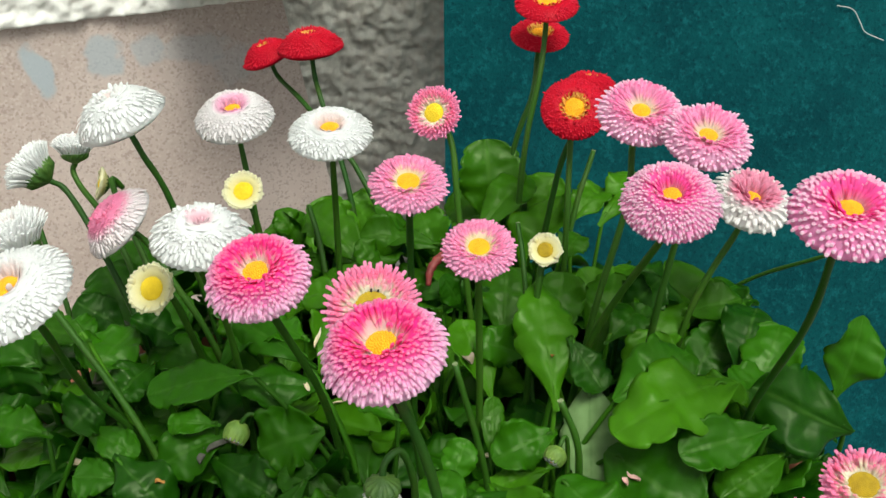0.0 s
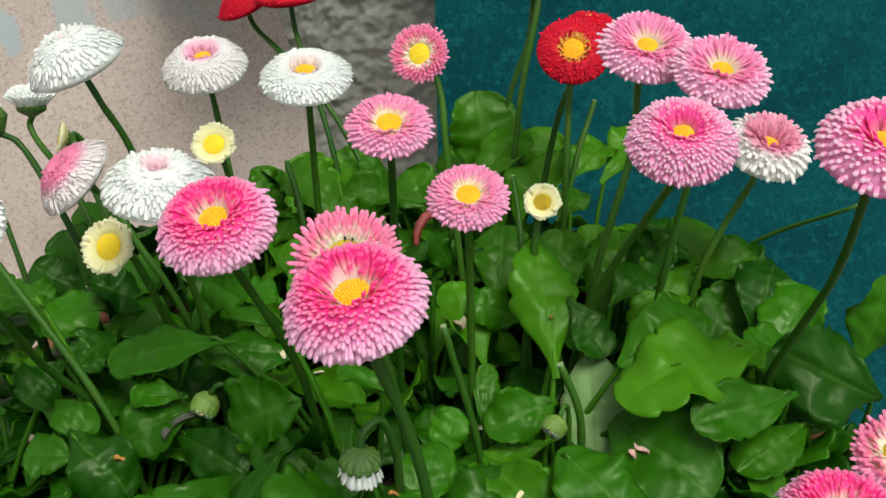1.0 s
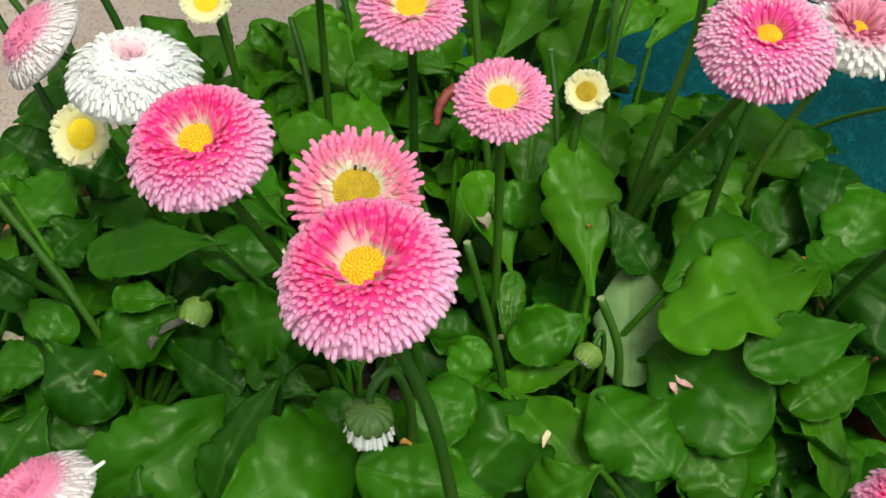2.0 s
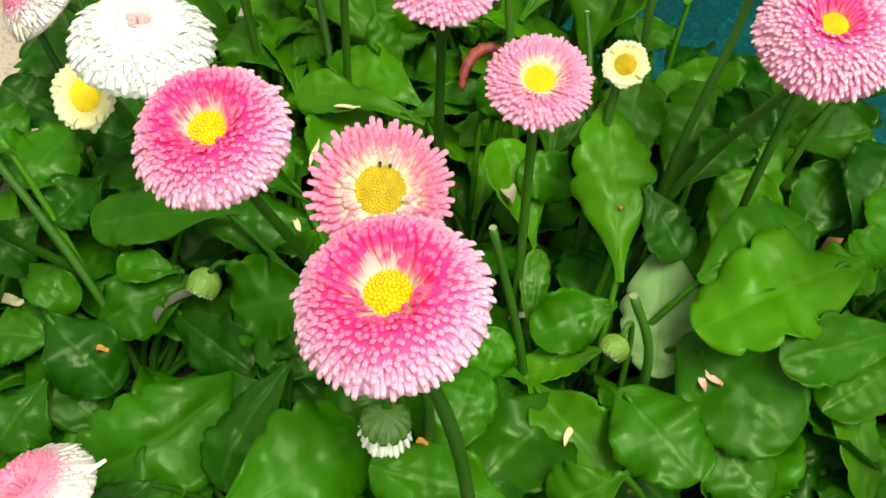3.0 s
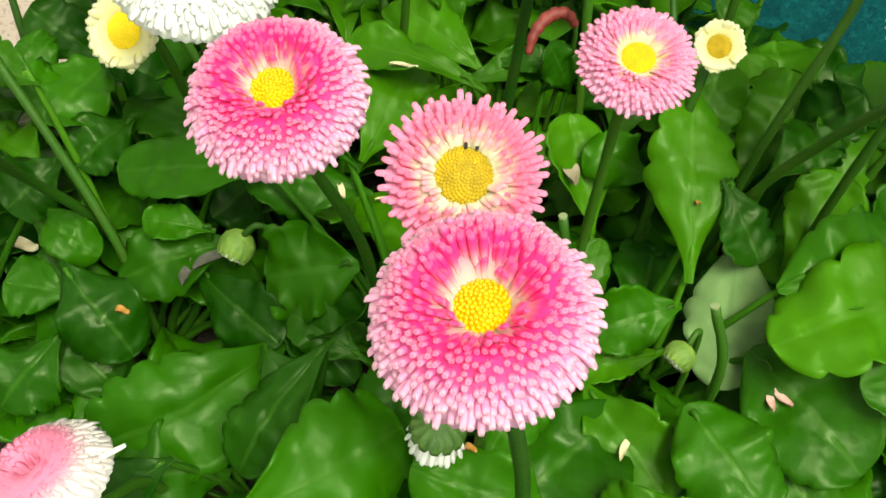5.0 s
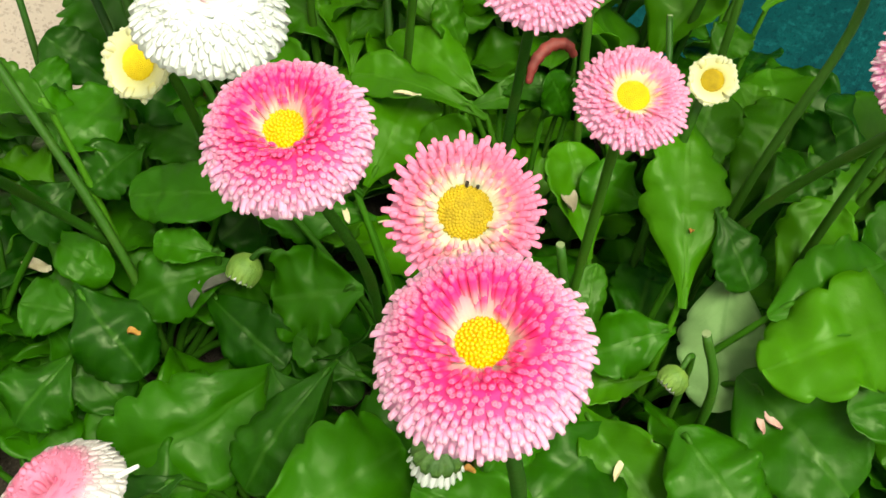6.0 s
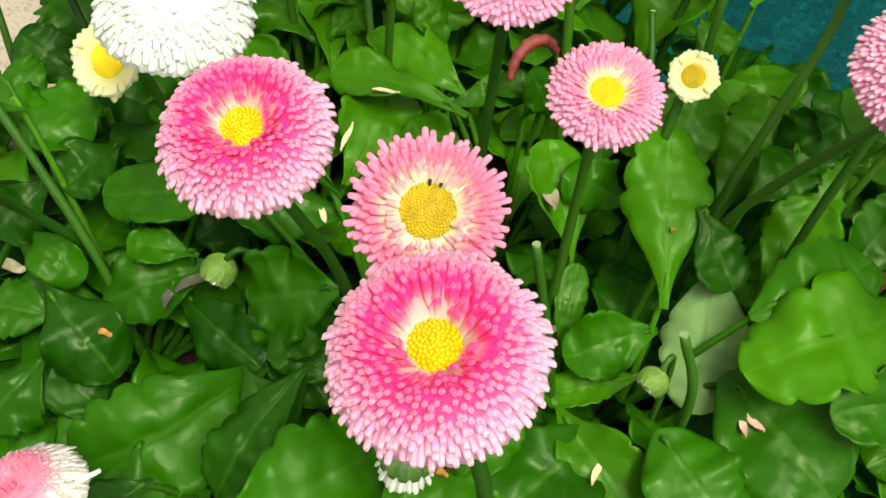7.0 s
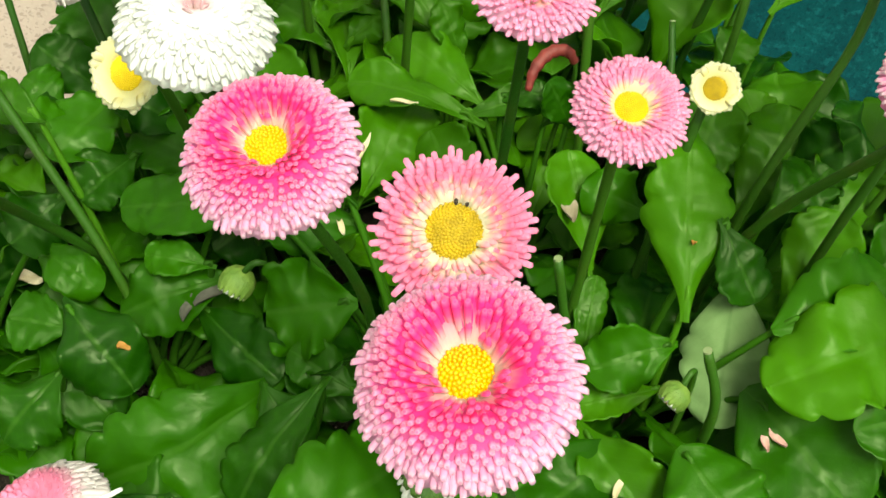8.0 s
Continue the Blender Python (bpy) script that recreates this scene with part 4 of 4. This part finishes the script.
def daisy(style, head, axis, size, low, label, split=False, mids=(), ragged=1.0, old=False, thick=0.0030, calyx=1.0):
    head, axis = np.array(head), unit(axis)
    foot = soil_point(low, head)
    base = thing("daisy", foot, label, "flower", "daisies in the pot")
    neck = head - axis * size * 0.40
    stem_part([foot, low, *mids, neck - axis * size * 0.7, neck], thick, base, foot)
    spin = Matrix.Rotation(petal_rng.uniform(0, 6.28), 4, "Z")
    at = Matrix.Translation(head - foot) @ turned(axis) @ spin
    part("calyx", calyx_mesh(size, calyx * (0.8 if style == "cream" else 1.05 if style == "white_brush" else 1.0)), base, at=at)
    tagged(part("disc", disc_mesh(size, style, DISC_OLD if old else DISC_LEMON if style in ("cream", "coral") else DISC), base, at=at), kind="stuff")
    verts, faces, cols, n = [], [], [], 0
    for (v, f, c), turns, filler in petal_poses(size, style, ragged):
        if split and not filler:
            shared = mesh("petal", v, f, PETAL, True, c)
            for m in turns:
                part("petal", shared, base, at=at @ m)
            continue
        for m in turns:
            a = np.array(m)
            verts.append(v @ a[:3, :3].T + a[:3, 3])
            cols.append(c)
            faces += [tuple(i + n for i in face) for face in f]
            n += len(v)
    if verts:
        tagged(part("inner_petals" if split else "petals", mesh("petals", np.vstack(verts), faces, PETAL, True, np.vstack(cols)), base, at=at), kind="stuff")
    return base


PINK = "double pink daisy with quilled petals and a yellow centre"
daisy("pompon", (-0.015, 0.283, 0.197), (-0.16, -0.34, 1), 0.0208, (0.001, 0.300, 0.126), "large deep pink pompon daisy paling towards its edge", True, thick=0.0034)
daisy("pompon", (-0.063, 0.336, 0.196), (-0.10, -0.45, 1), 0.0198, (-0.044, 0.384, 0.088), "deep pink pompon daisy with pale petal tips", True, mids=((-0.049, 0.367, 0.130),))
daisy("coral", (-0.022, 0.332, 0.184), (0.02, -0.75, 1), 0.0182, (-0.010, 0.356, 0.118), "open coral pink daisy with a large yellow centre", True, old=True)
daisy("light", (-0.012, 0.409, 0.202), (0.02, -0.45, 1), 0.0170, (-0.013, 0.430, 0.128), "pale pink daisy with darker inner petals", True)
daisy("light", (0.017, 0.394, 0.179), (0.0, -0.5, 1), 0.0160, (0.018, 0.415, 0.098), "small light pink daisy with cream inner petals", True)
daisy("pompon_pale", (0.093, 0.390, 0.203), (-0.05, -0.5, 1), 0.0208, (0.069, 0.430, 0.112), PINK, True)
daisy("loose", (0.0895, 0.452, 0.2185), (0.05, -0.52, 1), 0.0202, (0.071, 0.450, 0.105), "light pink daisy with a yellow centre", True, mids=((0.086, 0.455, 0.17),))
daisy("loose", (0.1135, 0.425, 0.2160), (0.08, -0.45, 1), 0.0197, (0.099, 0.440, 0.109), "light pink daisy with loose quilled petals", True, ragged=1.4)
daisy("streak", (0.148, 0.469, 0.170), (0.14, -0.40, 1), 0.0200, (0.125, 0.475, 0.105), "white daisy flushed with pink round its centre", True, ragged=1.3)
daisy("shaggy", (0.1465, 0.346, 0.2150), (0.0, -0.42, 1), 0.0215, (0.137, 0.400, 0.092), PINK, True, mids=((0.146, 0.370, 0.155),))
daisy("white_dome", (-0.153, 0.480, 0.212), (-0.36, -0.16, 1), 0.0225, (-0.132, 0.490, 0.149), "white pompon daisy leaning on its stem", calyx=1.1, ragged=1.5)
daisy("blush", (-0.1135, 0.551, 0.1895), (-0.04, -0.36, 1), 0.0220, (-0.105, 0.550, 0.116), "white pompon daisy with a pink crown")
daisy("white", (-0.052, 0.478, 0.2025), (0.02, -0.33, 1), 0.0203, (-0.054, 0.500, 0.125), "white daisy with a ring of pinkish inner petals")
daisy("white_flecked", (-0.096, 0.392, 0.188), (0.10, -0.22, 1), 0.0208, (-0.094, 0.430, 0.087), "white pompon daisy streaked with pink", True, ragged=1.6, mids=((-0.095, 0.415, 0.132),))
daisy("half", (-0.154, 0.456, 0.1665), (-0.62, -0.30, 0.75), 0.0196, (-0.113, 0.455, 0.100), "pink and white daisy nodding to one side", mids=((-0.128, 0.457, 0.130),))
daisy("white_brush", (-0.205, 0.500, 0.174), (-0.7, 0.0, 0.6), 0.0185, (-0.167, 0.480, 0.130), "white daisy seen from its green calyx", calyx=0.95)
daisy("white_brush", (-0.195, 0.530, 0.174), (0.0, 0.2, 0.95), 0.0145, (-0.165, 0.500, 0.125), "small white daisy turned away", calyx=0.9)
daisy("white", (-0.150, 0.330, 0.193), (-0.28, -0.42, 1), 0.023, (-0.139, 0.408, 0.075), "large white daisy with a faint pink flush", mids=((-0.150, 0.385, 0.115),))
daisy("white_brush", (-0.186, 0.420, 0.170), (-0.3, 0.0, 0.9), 0.022, (-0.134, 0.400, 0.083), "white daisy partly behind another", calyx=0.9)
daisy("cream", (-0.103, 0.511, 0.158), (0.0, -0.75, 0.7), 0.0110, (-0.098, 0.520, 0.128), "small pale yellow daisy just opening", True)
daisy("cream", (-0.127, 0.417, 0.149), (-0.22, -0.80, 0.52), 0.0118, (-0.119, 0.436, 0.120), "small cream daisy with a round yellow disc", True)
daisy("cream", (-0.187, 0.541, 0.151), (-0.90, -0.30, 0.3), 0.0098, (-0.171, 0.520, 0.145), "half-open yellow daisy bud seen from the side", True, calyx=1.35)
daisy("cream", (0.049, 0.450, 0.152), (-0.05, -0.75, 0.65), 0.0082, (0.046, 0.450, 0.129), "spent cream daisy with a dull yellow disc", True, old=True)
daisy("coral", (-0.003, 0.491, 0.206), (-0.22, -0.85, 0.5), 0.0138, (0.009, 0.490, 0.150), "coral daisy with a wide yellow disc facing outward", True, mids=((0.006, 0.496, 0.185),))
daisy("red_open", (0.0675, 0.519, 0.1995), (-0.02, -0.75, 0.65), 0.0172, (0.066, 0.520, 0.131), "dark red daisy with a yellow centre")
daisy("red", (0.079, 0.550, 0.203), (0.1, 0.1, 1), 0.0165, (0.063, 0.550, 0.150), "dark red daisy behind its neighbour")
daisy("red_open", (0.057, 0.580, 0.240), (0.0, -0.35, 1), 0.0175, (0.045, 0.570, 0.148), "tall red daisy with a ragged yellow centre", mids=((0.054, 0.578, 0.2),))
daisy("red_open", (0.056, 0.610, 0.216), (0.05, -0.35, 1), 0.0172, (0.039, 0.600, 0.136), "bright red daisy with a yellow centre", mids=((0.052, 0.606, 0.18),))
daisy("red", (-0.113, 0.660, 0.194), (-0.35, -0.1, 0.9), 0.0170, (-0.048, 0.600, 0.128), "red pompon daisy leaning beside another", mids=((-0.084, 0.630, 0.166),))
daisy("red", (-0.082, 0.640, 0.205), (-0.08, -0.02, 1), 0.0205, (-0.057, 0.600, 0.117), "red pompon daisy with a domed head", mids=((-0.075, 0.628, 0.17),))
daisy("coral", (0.160, 0.325, 0.112), (-0.2, -0.35, 1), 0.0165, (0.155, 0.345, 0.07), "fading coral daisy at the rim of the pot", True, ragged=2.0, old=True)
low_daisy = daisy("half", (-0.1125, 0.295, 0.1045), (-0.40, -0.05, 0.9), 0.0180, (-0.100, 0.325, 0.06), "pale pink daisy nodding low over the leaves", ragged=1.2)
daisy("pompon", (0.122, 0.275, 0.128), (0.0, -0.1, 1), 0.020, (0.115, 0.31, 0.07), PINK)


stray = smooth_line([(-0.106, 0.297, 0.104), (-0.099, 0.299, 0.108), (-0.092, 0.301, 0.113)], 9) - np.array(low_daisy.location)
v, f = tube(stray, 0.0008 * np.sin(np.linspace(0.5, 2.7, 9)) ** 0.5, 7)
part("petal", mesh("stray_petal", v, f, PETAL, True, np.full((len(v), 3), 0.93)), low_daisy, "long white petal standing out")


def bare_stem(points, label, thick=0.003):
    """A stem whose head has been cut off."""
    pts = np.array(points, float)
    foot = soil_point(pts[1] if len(pts) > 2 else pts[0], pts[-1]) if pts[0][2] > SOIL_Z else pts[0]
    base = thing("cut_stem", foot, label, "stem", "cut stems")
    stem_part([foot, *pts], thick, base, foot)
    line = smooth_line([foot, *pts], 22)
    end, way = line[-1], unit(line[-1] - line[-2])
    v, f = tube([end - foot, end - foot + way * 0.0006], thick * 0.44, 9)
    part("cut_end", mesh("cut_end", v, f, CUT, False), base, "pale cut end")


bare_stem([(0.023, 0.620, 0.110), (0.022, 0.631, 0.138)], "short green stem with its flower cut off")
bare_stem([(0.073, 0.560, 0.115), (0.086, 0.577, 0.156)], "leaning green stem with its flower cut off")
bare_stem([(0.020, 0.390, 0.071), (0.007, 0.390, 0.126)], "brownish green stem with its flower cut off")
bare_stem([(-0.065, 0.520, 0.114), (-0.074, 0.540, 0.138)], "green stem stump among the leaves")
bare_stem([(0.042, 0.480, 0.120), (0.039, 0.500, 0.144)], "thin green stem stump among the leaves", 0.0025)
bare_stem([(0.061, 0.370, 0.060), (0.058, 0.366, 0.100), (0.050, 0.366, 0.123)], "bent green stem with its flower cut off")
bare_stem([(0.162, 0.540, 0.085), (0.203, 0.500, 0.127)], "thin stem leaning out over the rim", 0.0022)
bare_stem([(-0.187, 0.47, 0.10), (-0.205, 0.49, 0.155)], "green stem leaning out over the rim", 0.0026)


def hooked_bud(stem, centre, axis, size, green, label, big=1.25, thick=0.0027, show=1.0, closed=False):
    """A bud hanging from a hooked stem, petal tips showing below its green bracts."""
    foot = np.array(stem[0])
    base = thing("daisy_bud", foot, label, "flower bud", "buds in the pot")
    stem_part(stem, thick, base, foot)
    at = Matrix.Translation(Vector(centre) - Vector(foot)) @ turned(axis)
    cup = calyx_mesh(size, big, closed)
    cup.materials[0] = green
    part("calyx", cup, base, "pointed green bracts", at)
    tagged(part("disc", disc_mesh(size * show, "closed", DISC, 1.6), base, at=at), kind="stuff")
    verts, faces, cols, n = [], [], [], 0
    for (v, f, c), turns, _ in petal_poses(size * show, "closed"):
        for m in turns:
            a = np.array(m)
            verts.append(v @ a[:3, :3].T + a[:3, 3])
            cols.append(c)
            faces += [tuple(i + n for i in face) for face in f]
            n += len(v)
    tagged(part("petals", mesh("petals", np.vstack(verts), faces, PETAL, True, np.vstack(cols)), base, at=at), kind="stuff")


hooked_bud([(-0.005, 0.335, SOIL_Z), (-0.008, 0.330, 0.095), (-0.009, 0.327, 0.115), (-0.013, 0.324, 0.1285), (-0.0185, 0.319, 0.127), (-0.0195, 0.3165, 0.121)],
           (-0.0195, 0.3155, 0.1175), (-0.05, 0.1, -1), 0.0115, CALYX, "drooping green daisy bud with white petal tips", 1.15)
hooked_bud([(-0.078, 0.405, SOIL_Z), (-0.080, 0.405, 0.070), (-0.082, 0.404, 0.088), (-0.086, 0.402, 0.093), (-0.090, 0.401, 0.089)],
           (-0.0925, 0.400, 0.0835), (-0.30, -0.6, -0.6), 0.0130, CALYX_LIGHT, "light green daisy bud showing a yellow slit", 1.0, 0.0022, 0.58, True)
hooked_bud([(0.056, 0.392, SOIL_Z), (0.057, 0.390, 0.070), (0.056, 0.388, 0.088), (0.054, 0.385, 0.092), (0.052, 0.382, 0.089)],
           (0.050, 0.380, 0.0855), (-0.5, -0.5, -0.5), 0.0100, CALYX_LIGHT, "small hanging grey-green daisy bud with pale tips", 1.1, 0.002, 0.6, True)


# ---- small withered bits on the leaves ----
def top_of_leaves(x, y, ceiling):
    """The highest point of the leaves at a place, below a ceiling."""
    best, up = SOIL_Z, Vector((0, 0, 1))
    for ob in [o for c in CROWNS for o in c.children]:
        shift = ob.location + c_place[ob.parent.name]
        v = np.empty(len(ob.data.vertices) * 3)
        ob.data.vertices.foreach_get("co", v)
        v = v.reshape(-1, 3) + np.array(shift)
        if v[:, 0].min() > x or v[:, 0].max() < x or v[:, 1].min() > y or v[:, 1].max() < y:
            continue
        tree = BVHTree.FromPolygons([tuple(p) for p in v], [tuple(p.vertices) for p in ob.data.polygons])
        hit, nor, _, _ = tree.ray_cast(Vector((x, y, ceiling)), Vector((0, 0, -1)))
        if hit and hit.z > best:
            best, up = hit.z, nor
    return best, up


c_place = {c.name: c.location for c in CROWNS}


def fallen_bit(name, x, y, ceiling, turn, long, wide, curl, mat, label, category="petal", lift=0.0):
    """A dry curled petal or scrap lying on the leaf below it."""
    z, up = top_of_leaves(x, y, ceiling)
    base = thing(name, (x, y, z), label, category)
    verts, faces, n, m = [], [], 14, 5
    for skin in (0.0, 0.0003):
        for i in range(n + 1):
            u = i / n
            w = wide / 2 * math.sin(math.pi * min(max(u, 0.03), 0.985)) ** 0.55
            for k in range(m):
                v = 2 * k / (m - 1) - 1
                verts.append(((u - 0.5) * long, w * v + 0.1 * wide * math.sin(5 * u), 0.0007 + skin + curl * long * (2 * u - 1) ** 2 * (1 if u > 0.5 else 0.4) + 0.35 * wide * v * v * math.sin(3 * u + 1) + lift * u))
    h = (n + 1) * m
    for i in range(n):
        for k in range(m - 1):
            a = i * m + k
            faces += [(a, a + 1, a + m + 1, a + m), (h + a, h + a + m, h + a + m + 1, h + a + 1)]
    tilt = Vector((0, 0, 1)).rotation_difference(up).to_matrix().to_4x4() if up.z > 0.2 else Matrix.Identity(4)
    part("blade", mesh(name, verts, faces, mat), base, at=tilt @ Matrix.Rotation(radians(turn), 4, "Z"))


fallen_bit("fallen_petal", 0.0805, 0.3760, 0.092, 95, 0.0085, 0.0026, 0.10, DRY_PINK, "dried pale pink petal lying on a leaf")
fallen_bit("fallen_petal", 0.0840, 0.3770, 0.092, 130, 0.0078, 0.0030, 0.14, DRY_PINK, "dried pale pink petal lying on a leaf")
fallen_bit("fallen_petal", 0.0350, 0.350, 0.12, 75, 0.0105, 0.0022, 0.08, DRY_CREAM, "twisted cream petal sliver lying on a leaf")
fallen_bit("fallen_petal", -0.062, 0.461, 0.14, 80, 0.011, 0.0020, 0.10, DRY_CREAM, "thin cream petal sliver caught among the leaves", lift=0.005)
fallen_bit("fallen_petal", -0.050, 0.470, 0.14, 10, 0.010, 0.0022, 0.05, DRY_CREAM, "thin cream petal sliver lying on a leaf")
fallen_bit("fallen_petal", -0.051, 0.455, 0.14, 25, 0.009, 0.0016, 0.05, DRY_CREAM, "thin cream petal sliver lying on a leaf")
fallen_bit("dry_leaf", 0.0135, 0.452, 0.095, 100, 0.016, 0.0060, 0.12, DRY_BEIGE, "withered beige leaf scrap among stems", "dead leaf")
fallen_bit("fallen_petal", 0.020, 0.425, 0.13, 40, 0.009, 0.0040, 0.20, DRY_CREAM, "withered cream blossom scrap among stems")
fallen_bit("fallen_petal", -0.120, 0.370, 0.10, 30, 0.0040, 0.0032, 0.05, DRY_ORANGE, "small orange-brown petal scrap on a leaf")
fallen_bit("fallen_petal", 0.052, 0.4245, 0.14, 70, 0.0032, 0.0018, 0.05, DRY_ORANGE, "tiny brown scrap stuck on a leaf")
fallen_bit("fallen_petal", -0.010, 0.328, 0.12, 20, 0.0040, 0.0026, 0.05, DRY_ORANGE, "small orange-brown petal scrap on a leaf")
fallen_bit("fallen_petal", -0.0055, 0.3285, 0.12, -50, 0.0085, 0.0020, 0.10, DRY_CREAM, "thin white petal sliver lying on a leaf")
fallen_bit("fallen_petal", -0.063, 0.424, 0.12, -60, 0.0090, 0.0022, 0.08, DRY_CREAM, "thin cream petal sliver lying on a leaf")
fallen_bit("dry_leaf", -0.100, 0.398, 0.10, 60, 0.016, 0.0045, 0.10, DRY_GREY, "grey dried leaf scrap below a bud", "dead leaf")
fallen_bit("dry_leaf", -0.107, 0.392, 0.10, 95, 0.012, 0.0035, 0.12, DRY_GREY, "grey dried leaf scrap below a bud", "dead leaf")
fallen_bit("dry_leaf", -0.170, 0.408, 0.085, 20, 0.010, 0.0060, 0.10, DRY_CREAM, "yellowing leaf scrap at the edge of the pot", "dead leaf")


def withered_daisy():
    """A spent red head bent over on its thin stem."""
    foot = np.array((0.004, 0.500, SOIL_Z))
    base = thing("withered_daisy", foot, "withered dark red daisy curled over on its stem", "flower", "daisies in the pot")
    stem_part([foot, (0.005, 0.500, 0.08), (0.009, 0.500, 0.112), (0.0085, 0.500, 0.122)], 0.0018, base, foot)
    line = smooth_line([(0.0085, 0.5005, 0.1215), (0.0045, 0.500, 0.1262), (-0.0015, 0.498, 0.1255), (-0.0060, 0.493, 0.1210), (-0.0072, 0.489, 0.1140)], 26)
    v, f = tube(line - foot, 0.0024 * np.sin(np.linspace(0.4, 2.85, 26)) ** 0.6 * (1 + 0.12 * np.sin(np.arange(26) * 1.9)), 10)
    part("head", mesh("head", v, f, DRY_RED), base, "shrivelled red petals")


withered_daisy()


def seed(shift):
    """A tiny dark speck on the inner petals of the coral daisy."""
    head, axis = np.array((-0.022, 0.332, 0.184)), unit((0.02, -0.75, 1))
    up = unit(np.array((0, 0, 1.0)) - axis * axis[2])
    place = head + up * 0.0062 + np.cross(up, axis) * shift + axis * 0.0016
    base = thing("seed", place, "tiny dark seed on a coral daisy", "seed", "dark seeds on the daisy")
    v, f = tube([up * -0.0008, up * -0.0004, up * 0.0004, up * 0.0008], np.array((0.0002, 0.00042, 0.00042, 0.0002)), 8)
    part("husk", mesh("husk", v, f, SOIL), base)


seed(-0.0003)
seed(0.0021)
